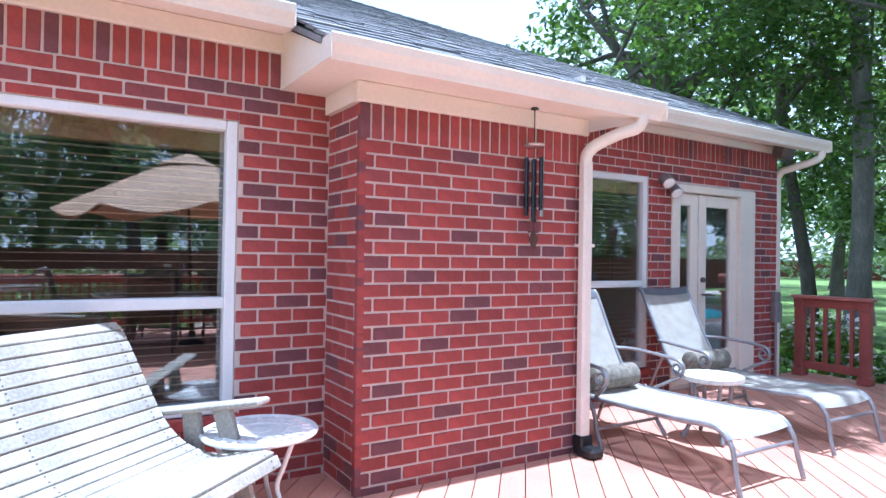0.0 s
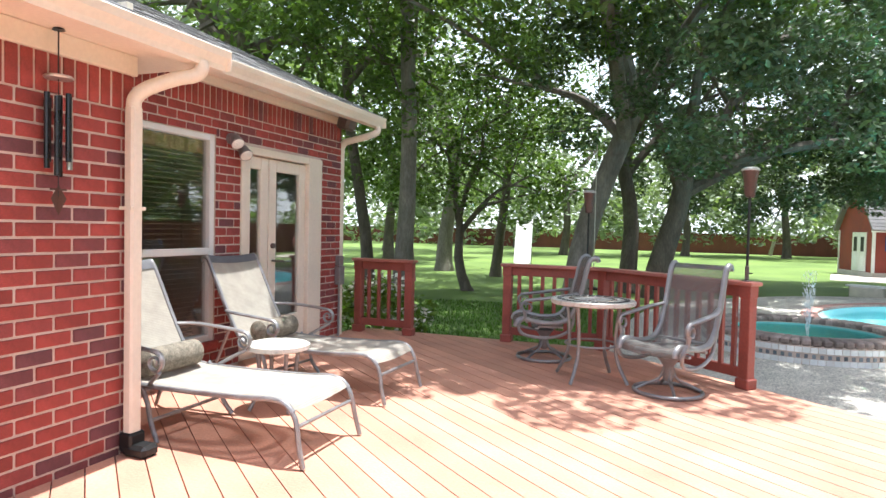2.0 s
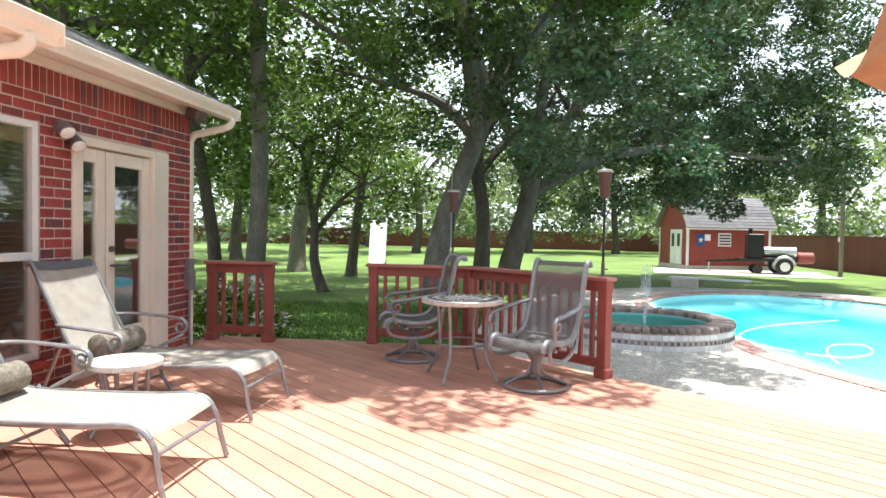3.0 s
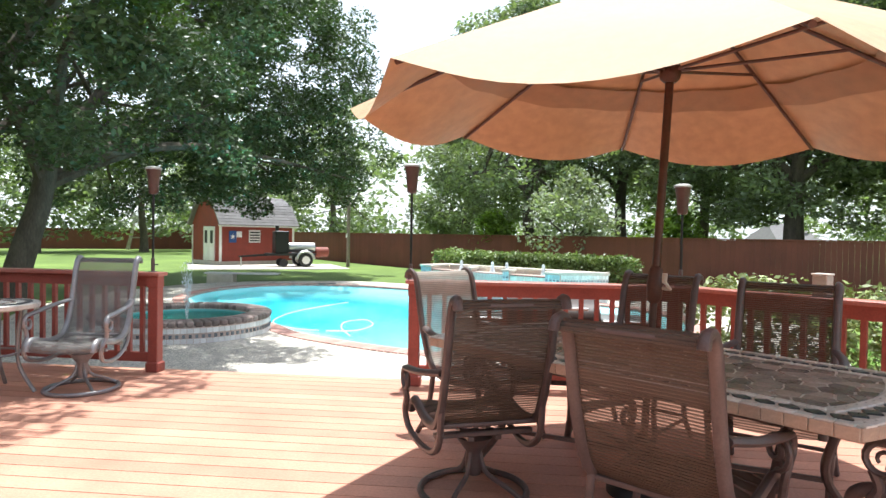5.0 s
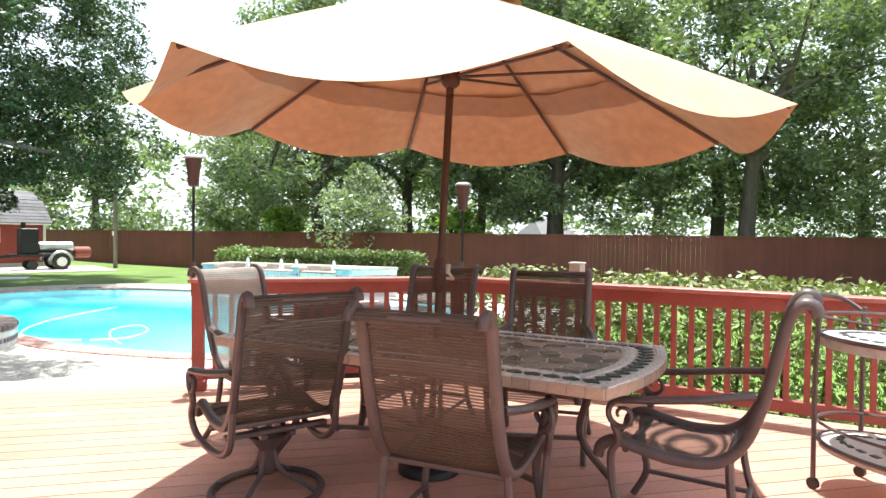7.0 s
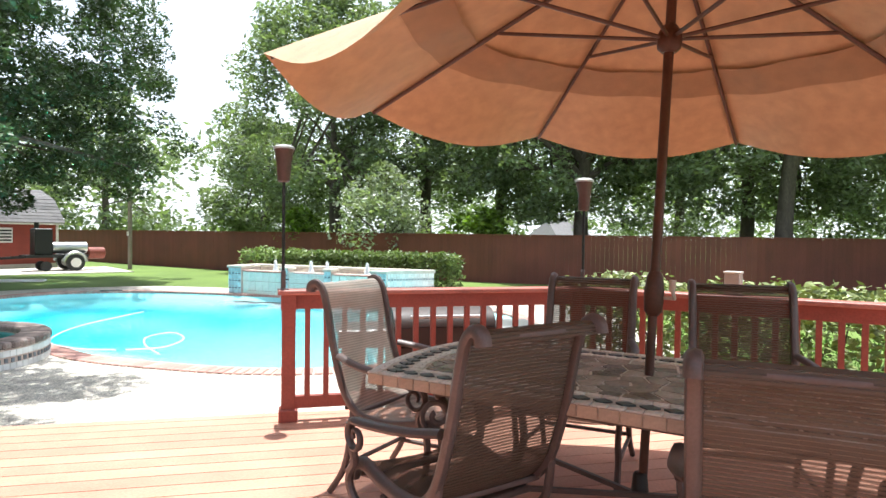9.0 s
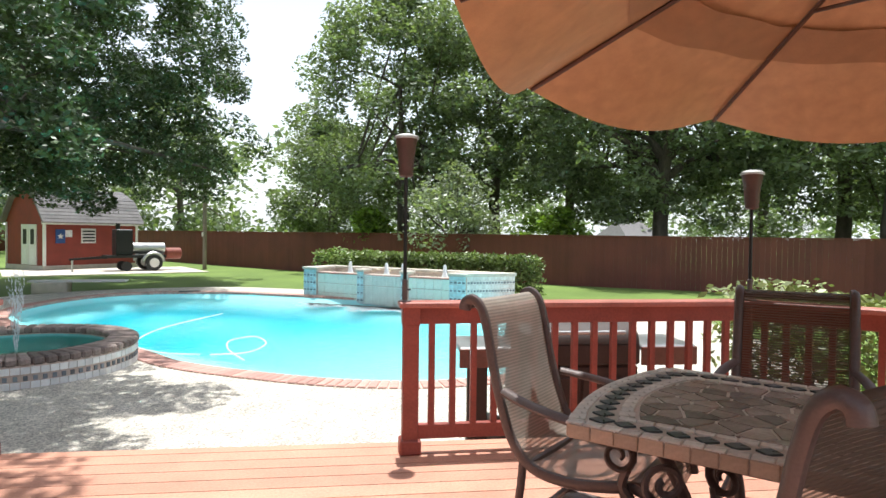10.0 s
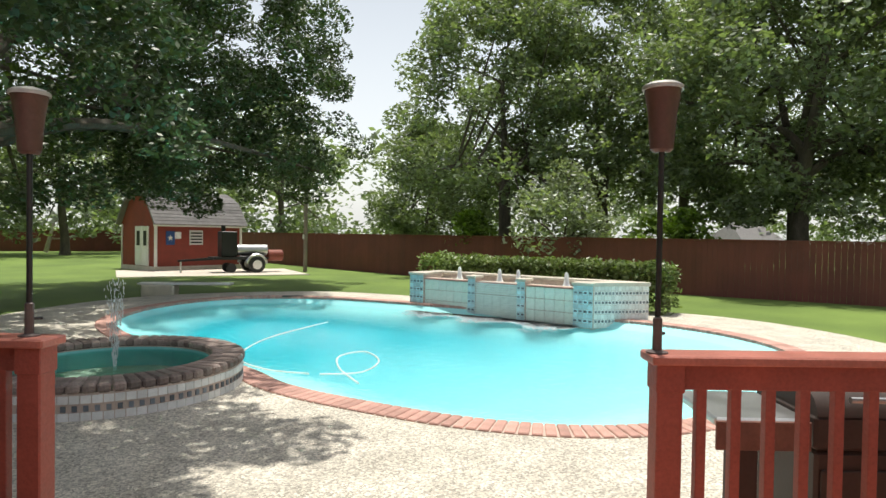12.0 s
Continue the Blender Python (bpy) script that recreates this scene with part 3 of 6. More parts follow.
soffit = Geo()
soffit.span(-0.5, 0.27, -0.30, 2.0, 2.246, 2.27)
for y0 in (-0.30, 1.98):  # closed eave ends
    soffit.add([(x, y, z) for y in (y0, y0 + 0.02) for x, z in ((0.24, 2.271), (0.24, 2.315), (-0.5, 2.63), (-0.5, 2.271))], [(0, 1, 2, 3), (7, 6, 5, 4), (0, 4, 5, 1), (1, 5, 6, 2), (3, 2, 6, 7), (0, 3, 7, 4)])
soffit.span(MX - 0.1, -0.16, -7, -0.0, 2.562, 2.585)
soffit.span(WX - 0.1, -0.55, 1.9, WEND - 0.021, 2.587, 2.61)
soffit.span(-4.0, -0.55, WEND - 0.02, WEND + 0.26, 2.587, 2.61)
structure("ceiling_eaves", soffit, CREAM, "cream painted flat eave soffits", "soffit")


def gutter(x, y0, y1, z):
    """An ogee gutter along y with its lip."""
    prof = [(-0.02, 0.11), (-0.02, 0.0), (0.075, 0.0), (0.085, 0.03), (0.115, 0.07), (0.125, 0.11), (0.115, 0.118), (0.105, 0.105), (0.075, 0.045), (0.07, 0.012), (-0.008, 0.012), (-0.008, 0.11)]
    n = len(prof)
    vs = [(x + a, y, z + b) for y in (y0, y1) for a, b in prof]
    fs = [(i, (i + 1) % n, n + (i + 1) % n, n + i) for i in range(n)]
    g = Geo().add(vs, fs)
    for y in (y0, y1):
        g.span(x - 0.02, x + 0.12, y - 0.003, y + 0.003, z, z + 0.112)
    return g


gut = thing("rain_gutter", "cream painted metal rain gutter along the eaves", "gutter")
part("gutter_run", gutter(0.26, -0.32, 2.03, 2.225), CREAM, gut)
part("gutter_run", gutter(-0.60, 2.035, WEND + 0.30, 2.51), CREAM, gut)
part("gutter_run", gutter(-0.20, -7, -0.34, 2.50), CREAM, gut)
SL = 0.5
roof = Geo()


def slope_sheet(geo, a, b, c, d):
    """A roof face with corners a, b (eave) and c, d (upper edge), 3 cm thick."""
    a, b, c, d = (Vector(p) for p in (a, b, c, d))
    n = (b - a).cross(d - a).normalized() * 0.03
    n = n if n.z > 0 else -n
    geo.add([a, b, c, d, a - n, b - n, c - n, d - n], [(0, 1, 2, 3), (7, 6, 5, 4), (0, 4, 5, 1), (1, 5, 6, 2), (2, 6, 7, 3), (3, 7, 4, 0)])


E2, YH = (-0.56, 2.63), WEND + 0.32
RUN = 4.6
slope_sheet(roof, (E2[0], -7, E2[1]), (E2[0], YH, E2[1]), (E2[0] - RUN, YH - RUN, E2[1] + RUN * SL), (E2[0] - RUN, -7, E2[1] + RUN * SL))
slope_sheet(roof, (E2[0], YH, E2[1]), (-9.0, YH, E2[1]), (-9 + 1, YH - RUN, E2[1] + RUN * SL), (E2[0] - RUN, YH - RUN, E2[1] + RUN * SL))
structure("roof", roof, SHINGLE, "grey asphalt shingle hip roof", "roof")
shing = Geo()
rr = random.Random(5)


def shingle_rows(geo, x_eave, z_eave, rows, y0, y_end):
    for i in range(rows):
        x = x_eave - i * 0.125
        z = z_eave + i * 0.125 * SL
        y = y0
        while y < y_end(i):
            w = rr.uniform(0.14, 0.32)
            w = min(w, y_end(i) - y)
            if w > 0.02:
                geo.box((x - 0.07, y + w / 2, z + 0.05 + rr.uniform(0, 0.006)), (0.17, w - 0.008, 0.01 + rr.uniform(0, 0.01)), pose(0, 0, 0, 0, math.degrees(math.atan(SL)) - 3, 0))
            y += w


shingle_rows(shing, E2[0] + 0.02, E2[1] - 0.005, 34, -1.2, lambda i: YH - i * 0.125)
bay_roof = Geo()
slope_sheet(bay_roof, (0.27, -0.33, 2.345), (0.27, 2.04, 2.345), (-0.9, 2.04, 2.86), (-0.9, -0.33, 2.86))
slope_sheet(bay_roof, (-0.18, -7, 2.62), (-0.18, -0.34, 2.62), (-1.0, -0.34, 2.90), (-1.0, -7, 2.90))
structure("roof_bay", bay_roof, SHINGLE, "lower shingle roof over the bay", "roof")
shingle_rows(shing, 0.30, 2.325, 8, -0.33, lambda i: 2.04)
tagged(part("shingle_courses", shing, SHINGLE, None), "overlapping grey asphalt shingles", "shingles", kind="stuff")

# ---- railings ----
def railing(name, label, pts, z=0.92):
    """A red wooden railing: posts, cap rail, lower rail, square balusters."""
    root = thing(name, label, "railing", group="deck railings")
    post = Geo().span(-0.048, 0.048, -0.048, 0.048, 0, z - 0.03, 0.006)
    post.span(-0.065, 0.065, -0.065, 0.065, 0.0, 0.09, 0.01).span(-0.053, 0.053, -0.053, 0.053, z - 0.14, z - 0.035, 0.004)
    post = post.mesh("post", REDWOOD)
    bal = Geo().span(-0.019, 0.019, -0.019, 0.019, 0.10, z - 0.10, 0.003).mesh("baluster", REDWOOD)
    for i in range(len(pts)):
        d = Vector(pts[min(i + 1, len(pts) - 1)]) - Vector(pts[max(i - 1, 0)] if i == len(pts) - 1 else pts[i])
        ob = part("post", post, None, root)
        ob.matrix_basis = Matrix.Translation((*pts[i], 0)) @ pose(0, 0, 0, 0, 0, math.degrees(math.atan2(d.y, d.x)))
    for a, b in zip(pts, pts[1:]):
        a, b = Vector(a), Vector(b)
        d = (b - a).normalized()
        ang = math.degrees(math.atan2(d.y, d.x))
        e = d * 0.075
        part("cap_rail", Geo().bar((*(a - e), z - 0.017), (*(b + e), z - 0.017), 0.15, 0.035, 0.006), CAP_WOOD, root)
        part("upper_rail", Geo().bar((*(a + d * 0.04), z - 0.085), (*(b - d * 0.04), z - 0.085), 0.04, 0.10, 0.005), REDWOOD, root)
        part("lower_rail", Geo().bar((*(a + d * 0.04), 0.13), (*(b - d * 0.04), 0.13), 0.04, 0.09, 0.005), REDWOOD, root)
        n = max(2, int((b - a).length / 0.125))
        for k in range(1, n):
            p = a + (b - a) * k / n
            ob = part("baluster", bal, None, root)
            ob.matrix_basis = Matrix.Translation((*p, 0)) @ pose(0, 0, 0, 0, 0, ang)
    return root


railing("railing", "short red stained wooden railing by the house corner", [(-0.86, 5.95), (-0.17, 5.95)])
railing("railing", "red stained wooden railing behind the bistro table", [(1.02, 6.12), (2.12, 6.10), (3.47, 4.90)])
railing("railing", "red stained wooden railing round the dining set", [(5.285, 3.262), (7.02, 1.90), (7.62, -3.2)])

# ---- fence ----
fence = thing("fence", "tall brown stained board privacy fence", "fence")
FP = [Vector(p) for p in ((60, -22), (24.4, 4.0), (21.6, 12.2), (18.9, 24.0), (18.2, 34.0), (17.8, 60), (-60, 66))]
boards, posts_g = Geo(), Geo()
rf = random.Random(9)
for a, b in zip(FP, FP[1:]):
    d = b - a
    ang = math.degrees(math.atan2(d.y, d.x))
    step = 0.15 if min(a.length, b.length) < 40 else 0.4
    n = int(d.length / step)
    for i in range(n):
        p = a + d * (i + 0.5) / n
        boards.box((p.x, p.y, LAWN_Z + 0.86 + rf.uniform(-0.01, 0.01)), (step - 0.002, 0.02 + rf.uniform(0, 0.006), 1.72), pose(0, 0, 0, 0, 0, ang))
    for h in (0.3, 1.5):
        part("fence_rail", Geo().bar((*(a + Vector((0.03, 0.03))), LAWN_Z + h), (*(b + Vector((0.03, 0.03))), LAWN_Z + h), 0.05, 0.09), FENCE, fence)
    part("fence_cap", Geo().bar((*a, LAWN_Z + 1.74), (*b, LAWN_Z + 1.74), 0.12, 0.04), FENCE, fence)
tagged(part("fence_boarding", boards, FENCE, fence), kind="stuff")

# ---- plants ----
def leaf_mass(geo, centers, per, radius, size, r, droop=0.0, flat=0.75):
    """Many small leaves in clumps: each leaf a folded diamond of two triangles."""
    v, f = geo.v, geo.f
    for c in centers:
        for _ in range(per):
            while True:
                q = (r.uniform(-1, 1), r.uniform(-1, 1), r.uniform(-1, 1))
                d = q[0] ** 2 + q[1] ** 2 + q[2] ** 2
                if d < 1 and d > r.random() * 0.5:
                    break
            p = Vector((c[0] + q[0] * radius, c[1] + q[1] * radius, c[2] + q[2] * radius * flat - droop * (q[0] ** 2 + q[1] ** 2)))
            a = Vector((r.gauss(0, 1), r.gauss(0, 1), r.gauss(0, 0.6))).normalized()
            b = a.cross(Vector((r.gauss(0, 0.9), r.gauss(0, 0.9), 1))).normalized()
            s = size * r.uniform(0.6, 1.3)
            n = len(v)
            v.extend((tuple(p - a * s), tuple(p + b * s * 0.5), tuple(p + a * s), tuple(p - b * s * 0.5)))
            f.append((n, n + 1, n + 2, n + 3))
    return geo


def crown_points(r, cx, cy, z0, z1, rad, count, hollow=0.45, lump=0.25):
    """Clump centres through an uneven dome, mostly near its outside."""
    out = []
    while len(out) < count:
        a, u, h = r.uniform(0, 2 * math.pi), r.random() ** 0.5, r.random()
        prof = (math.sin(math.pi * min(1, 0.12 + 0.88 * h) ** 0.8)) ** 0.6 if h < 0.999 else 0.1
        uneven = 1 + lump * noise.noise(Vector((math.cos(a) * 1.6 + cx, math.sin(a) * 1.6 + cy, h * 3)))
        if u < hollow and r.random() < 0.6:
            continue
        out.append((cx + math.cos(a) * u * rad * prof * uneven, cy + math.sin(a) * u * rad * prof * uneven, z0 + (z1 - z0) * h))
    return out


def tree(label, x, y, trunk_r, trunk_h, crown, leaf, count=60, per=150, clump=1.0, size=0.11, lean=(0, 0), forks=5, seed=1, bark=BARK, droop=0.2):
    """crown: (dx, dy, z0, z1, radius, share) from the trunk's foot, or several."""
    r = random.Random(seed)
    root = thing("tree", label, "tree", Matrix.Translation((x, y, LAWN_Z)), "trees")
    g = Geo()
    top = Vector((lean[0], lean[1], trunk_h))
    spine = [Vector((top.x * s ** 1.3 + 0.12 * math.sin(s * 5 + seed), top.y * s ** 1.3 + 0.1 * math.cos(s * 4 + seed) - 0.1, trunk_h * s - 0.1)) for s in (0, 0.08, 0.25, 0.45, 0.65, 0.85, 1)]
    g.tube(spine, [trunk_r * k for k in (1.5, 1.15, 1.0, 0.92, 0.85, 0.8, 0.72)], 12)
    pts = []
    for cr in crown if isinstance(crown, list) else [crown]:
        pts += crown_points(r, *cr[:5], int(count * (cr[5] if len(cr) > 5 else 1)))
    far_pts = sorted(pts, key=lambda p: r.random())[: forks * 3]
    for i in range(forks):
        end = Vector(far_pts[i])
        start = spine[-1] if i < forks // 2 + 1 else spine[-2]
        mid = start.lerp(end, 0.5) + Vector((r.uniform(-0.4, 0.4), r.uniform(-0.4, 0.4), r.uniform(0.2, 0.8)))
        path = smooth_path([start - Vector((0, 0, 0.2)), start.lerp(mid, 0.5) + Vector((0, 0, 0.15)), mid, end], 4)
        rr0 = trunk_r * 0.6
        g.tube(path, [max(0.02, rr0 * (1 - 0.85 * k / (len(path) - 1))) for k in range(len(path))], 7)
        for j in range(2):
            e2 = Vector(far_pts[forks + i * 2 + j])
            m2 = mid.lerp(e2, 0.5) + Vector((0, 0, r.uniform(-0.2, 0.5)))
            path = smooth_path([mid, m2, e2], 4)
            g.tube(path, [max(0.012, trunk_r * 0.26 * (1 - 0.85 * k / (len(path) - 1))) for k in range(len(path))], 5)
    part("trunk", g, bark, root, "", True)
    part("crown", leaf_mass(Geo(), pts, per, clump, size, r, droop), leaf, root)
    return root


BARK_LIGHT = material("grey_bark", (0.19, 0.165, 0.14), 0.95, 0, 0.3, 4, 26, 1.0, stretch=(1, 1, 0.35))
# the oaks by the deck
tree("large leaning live oak with grey bark and a spreading crown", 0.50, 14.6, 0.29, 5.0, [(-0.5, -3.4, 5.0, 11.5, 6.2, 0.55), (1.6, -7.8, 6.6, 9.0, 3.0, 0.22), (4.0, -5.6, 6.6, 9.2, 2.4, 0.17)], OAK_LEAF, 300, 290, 0.64, 0.078, (1.15, 0.2), 9, 3, BARK_LIGHT)
tree("broad live oak with low limbs reaching over the pool", 2.35, 16.6, 0.31, 3.6, [(1.0, -4.0, 3.3, 10.0, 3.4, 0.3), (3.4, 4.6, 2.6, 11.5, 5.6, 0.75), (8.2, 6.2, 3.1, 12.0, 5.0, 0.75)], SHADED_OAK_LEAF, 300, 300, 0.64, 0.078, (0.5, 0), 9, 4)
tree("dark trunked oak behind the leaning oak", 1.55, 17.6, 0.24, 4.2, (-0.5, 2.0, 4.0, 11.0, 5.0), OAK_LEAF, 40, 150, 1.0, 0.09, (-0.4, 0.6), 5, 5)
tree("straight pine with rough grey bark", -3.35, 12.6, 0.20, 9.0, (0, 0, 5.4, 13.0, 4.2), OAK_LEAF, 46, 150, 1.0, 0.09, (0.15, 0.1), 6, 6, BARK_LIGHT)
tree("slender tree with dark bark near the house", -4.6, 13.2, 0.15, 6.5, (-0.5, 0.4, 3.2, 11.5, 3.6), OAK_LEAF, 44, 140, 1.0, 0.09, (-0.7, 0.2), 5, 7)
tree("slender dark tree behind the railing", -5.3, 17.5, 0.11, 6.0, (0, 0, 3.0, 10.0, 3.4), OAK_LEAF, 30, 130, 1.0, 0.10, (0.1, 0), 5, 8)
tree("young forked tree with a thin dark trunk", -2.65, 15.6, 0.14, 2.2, (0.2, 0.4, 2.2, 7.6, 2.7), OAK_LEAF, 38, 130, 0.8, 0.09, (-0.5, 0.1), 6, 9)
tree("mottled tree in the dappled lawn", -6.0, 22.8, 0.30, 5.5, (0, 0, 3.0, 11.5, 4.6), OAK_LEAF, 36, 130, 1.1, 0.11, (0.2, 0), 6, 10, BARK_LIGHT)
tree("slim straight tree in the lawn", -3.3, 21.0, 0.17, 6.5, (0, 0, 3.4, 11.0, 3.2), OAK_LEAF, 30, 130, 1.0, 0.10, (0.2, 0.1), 5, 11)
tree("tall oak whose crown hangs over the house corner", -7.2, 11.4, 0.30, 6.0, (0, 0, 2.6, 12.5, 4.8), OAK_LEAF, 90, 150, 1.1, 0.11, (0.4, 0), 6, 12)
# far woods, one tree after another
rw = random.Random(21)
for i, (x, y, h, rad) in enumerate(((-16, 20, 13, 6), (-12, 30, 14, 6), (-17, 40, 15, 7), (-5, 44, 10, 6), (3, 50, 9, 6), (10, 52, 10, 6), (-28, 30, 15, 8), (17, 56, 14, 7), (-12, 58, 15, 8), (24, 48, 12, 6))):
    tree("leafy tree in the far woods", x, y, 0.28, 5.0, (0, 0, 1.6, h, rad), FAR_HAZE_LEAF, 48, 90, 1.4, 0.24, (0, 0), 4, 40 + i)
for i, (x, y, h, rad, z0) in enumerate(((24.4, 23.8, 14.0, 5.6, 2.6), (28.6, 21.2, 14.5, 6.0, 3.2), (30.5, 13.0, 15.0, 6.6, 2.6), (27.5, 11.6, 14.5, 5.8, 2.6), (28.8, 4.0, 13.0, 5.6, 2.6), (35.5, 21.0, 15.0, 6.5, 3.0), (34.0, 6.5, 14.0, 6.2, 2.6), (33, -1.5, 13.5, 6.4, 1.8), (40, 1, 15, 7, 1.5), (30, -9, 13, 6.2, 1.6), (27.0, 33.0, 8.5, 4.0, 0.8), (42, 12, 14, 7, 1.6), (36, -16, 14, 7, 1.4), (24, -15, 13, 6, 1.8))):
    tree("tall leafy tree beyond the fence", x, y, 0.33, 5.2, (0, 0, z0 + (0.2, 0.9, 0.4)[i % 3], h, rad), FAR_HAZE_LEAF, 170 if i < 4 else 105, 200, 0.92, 0.125, (0.2, 0), 6, 70 + i)
tree("small grey-green tree in front of the fence trees", 21.3, 17.4, 0.10, 1.4, (0, 0, 1.3, 4.2, 2.0), PALE_LEAF, 30, 160, 0.75, 0.10, (0, 0), 4, 95)
for x, y, s in ((23.2, 13.8, 1.5), (20.3, 21.3, 0.8)):
    b = thing("bush", "bright lime green bush beyond the fence", "bush", Matrix.Translation((x, y, LAWN_Z)), "far bushes")
    part("leaves", leaf_mass(Geo(), crown_points(random.Random(int(x)), 0, 0, 0.8, 2.6, s, 30), 110, 0.45, 0.12, random.Random(8)), LIME_LEAF, b)


def hedge(label, a, b, width, z0, z1, leaf, density, size, seed):
    """A clipped hedge: leaves over a box with an uneven skin, and stems inside."""
    r = random.Random(seed)
    a, b = Vector(a), Vector(b)
    d = b - a
    side = Vector((-d.y, d.x)).normalized()
    g = Geo()
    for _ in range(int(d.length * density)):
        s, w, h = r.random(), r.uniform(-1, 1), r.random() ** 0.7
        if abs(w) < 0.6 and h < 0.75 and r.random() < 0.75:
            continue
        p = a + d * s + side * w * width / 2
        bump = 0.09 * noise.noise(Vector((p.x * 1.7, p.y * 1.7, 0)))
        leaf_mass(g, [(p.x, p.y, z0 + (z1 - z0) * h + bump)], 5, 0.10, size, r)
    root = thing("hedge", label, "hedge")
    part("leaves", g, leaf, root)
    st = Geo()
    for _ in range(int(d.length * 5)):
        p = a + d * r.random() + side * r.uniform(-0.3, 0.3) * width
        st.tube([(p.x, p.y, z0 - 0.02), (p.x + r.uniform(-0.1, 0.1), p.y + r.uniform(-0.1, 0.1), (z0 + z1) / 2), (p.x + r.uniform(-0.2, 0.2), p.y + r.uniform(-0.2, 0.2), z1 - 0.15)], [0.014, 0.010, 0.004], 5)
    tagged(part("stems", st, BARK, root), kind="stuff")


BRIGHT_HEDGE = foliage("sunny_hedge_leaves", (0.23, 0.265, 0.095), 0.12)
hedge("clipped green hedge beside the deck railing", (8.35, 2.5), (9.3, -4.2), 1.0, LAWN_Z, 0.90, BRIGHT_HEDGE, 900, 0.040, 31)
hedge("low clipped hedge behind the pool fountain", (13.9, 16.0), (15.85, 9.5), 0.75, LAWN_Z, 0.80, HEDGE_LEAF, 800, 0.06, 32)
bh = thing("bush", "flowering bush with pale leaves behind the short railing", "bush", Matrix.Translation((-1.15, 7.0, LAWN_Z)))
part("leaves", leaf_mass(Geo(), crown_points(random.Random(3), 0, 0, 0.2, 0.85, 0.75, 26), 60, 0.22, 0.06, random.Random(4)), LIME_LEAF, bh)
part("blossoms", leaf_mass(Geo(), crown_points(random.Random(5), 0, 0, 0.3, 0.95, 0.8, 30), 22, 0.22, 0.05, random.Random(6)), material("pale_blossom", (0.75, 0.72, 0.6), 0.7), bh)

# woods that close the view all round
rb = random.Random(50)
wpts = []
for _ in range(860):
    a, d = rb.uniform(-1.0, 3.5), rb.uniform(60, 82)
    z = 11 * rb.random() ** 1.6
    if 0.25 < a < 0.62 and z < 1.6:
        continue
    wpts.append((d * math.cos(a), d * math.sin(a) + 4, LAWN_Z + z))
tagged(part("far_woods", leaf_mass(Geo(), wpts, 60, 2.4, 0.42, rb), FAR_HAZE_LEAF), "dense far green woods", "woods", kind="stuff")

# grass blades near the patio and behind the railing
gb = Geo()
rg = random.Random(77)
for _ in range(26000):
    if rg.random() < 0.5:
        x, y = rg.uniform(-2.5, 3.0), rg.uniform(6.25, 13)
    else:
        x, y = rg.uniform(7.9, 15.5), rg.uniform(-3.5, 4.0)
    if y < 2.3 + 0.45 * (x - 7.9) + 0.9 or x < 7:
        s, w = rg.uniform(0.03, 0.075), rg.uniform(0, 6.3)
        dx, dy = math.cos(w) * 0.012, math.sin(w) * 0.012
        n = len(gb.v)
        gb.v += [(x - dx, y - dy, LAWN_Z - 0.005), (x + dx, y + dy, LAWN_Z - 0.005), (x + rg.uniform(-0.03, 0.03), y + rg.uniform(-0.03, 0.03), LAWN_Z + s)]
        gb.f.append((n, n + 1, n + 2))
tagged(part("grass", gb, foliage("grass_blades", (0.10, 0.19, 0.03))), "short green grass blades beside the deck", "grass", kind="stuff")

# ---- pool surrounds ----
cope = thing("pool_coping", "band of red brick coping round the pool", "coping", None, "", "structure")
inner, outer = POOL, COPE
rest = Geo()
k = len(POOL)
length = [0.0]
for i in range(k):
    length.append(length[-1] + (Vector(POOL[(i + 1) % k]) - Vector(POOL[i])).length)


def on_loop(loop, s):
    """A point and its direction at the share s of the pool's rim."""
    t = s * length[-1]
    i = max(j for j in range(k) if length[j] <= t)
    q = (t - length[i]) / (length[i + 1] - length[i])
    return Vector(loop[i]).lerp(Vector(loop[(i + 1) % k]), q)


NC = int(length[-1] / 0.105)
cb = Geo().box((0, 0, 0), (0.094, 0.32, 0.06), None, 0.008).mesh("coping_brick", COPING)
near = sorted(range(NC), key=lambda i: (on_loop(POOL, i / NC) - Vector((5.5, 4.5))).length)[:300]
near = set(near)
bed = ring(Geo(), offset(POOL, 0.0), offset(POOL, 0.30 * OUT), PATIO_Z - 0.12, PATIO_Z + 0.006)
part("mortar_bed", bed, MORTAR, cope)
for i in range(NC):
    s = (i + 0.5) / NC
    p, q = on_loop(POOL, s), on_loop(COPE, s)
    d = (q - p).normalized()
    c = p + d * 0.14
    m = Matrix.Translation((c.x, c.y, PATIO_Z - 0.008)) @ pose(0, 0, 0, 0, 0, math.degrees(math.atan2(d.y, d.x)) - 90)
    if i in near:
        part("coping_brick", cb, None, cope).matrix_basis = m
    else:
        rest.box((c.x, c.y, PATIO_Z - 0.008), (0.094, 0.32, 0.06), pose(0, 0, 0, 0, 0, math.degrees(math.atan2(d.y, d.x)) - 90), 0.008)
tagged(part("coping_bricks", rest, COPING, cope), kind="stuff")
TILE_BLUE = material("blue_tile", (0.17, 0.19, 0.21), 0.5, 0, 0.15, 20, 90, 0.05, by_island=0.5)
TILE_PALE = material("pale_tile", (0.80, 0.80, 0.78), 0.5, 0, 0.08, 12, 90, 0.05, by_island=0.12)
TILE_SKY = material("pale_blue_tile", (0.58, 0.74, 0.78), 0.4, 0, 0.12, 14, 90, 0.05, by_island=0.18)
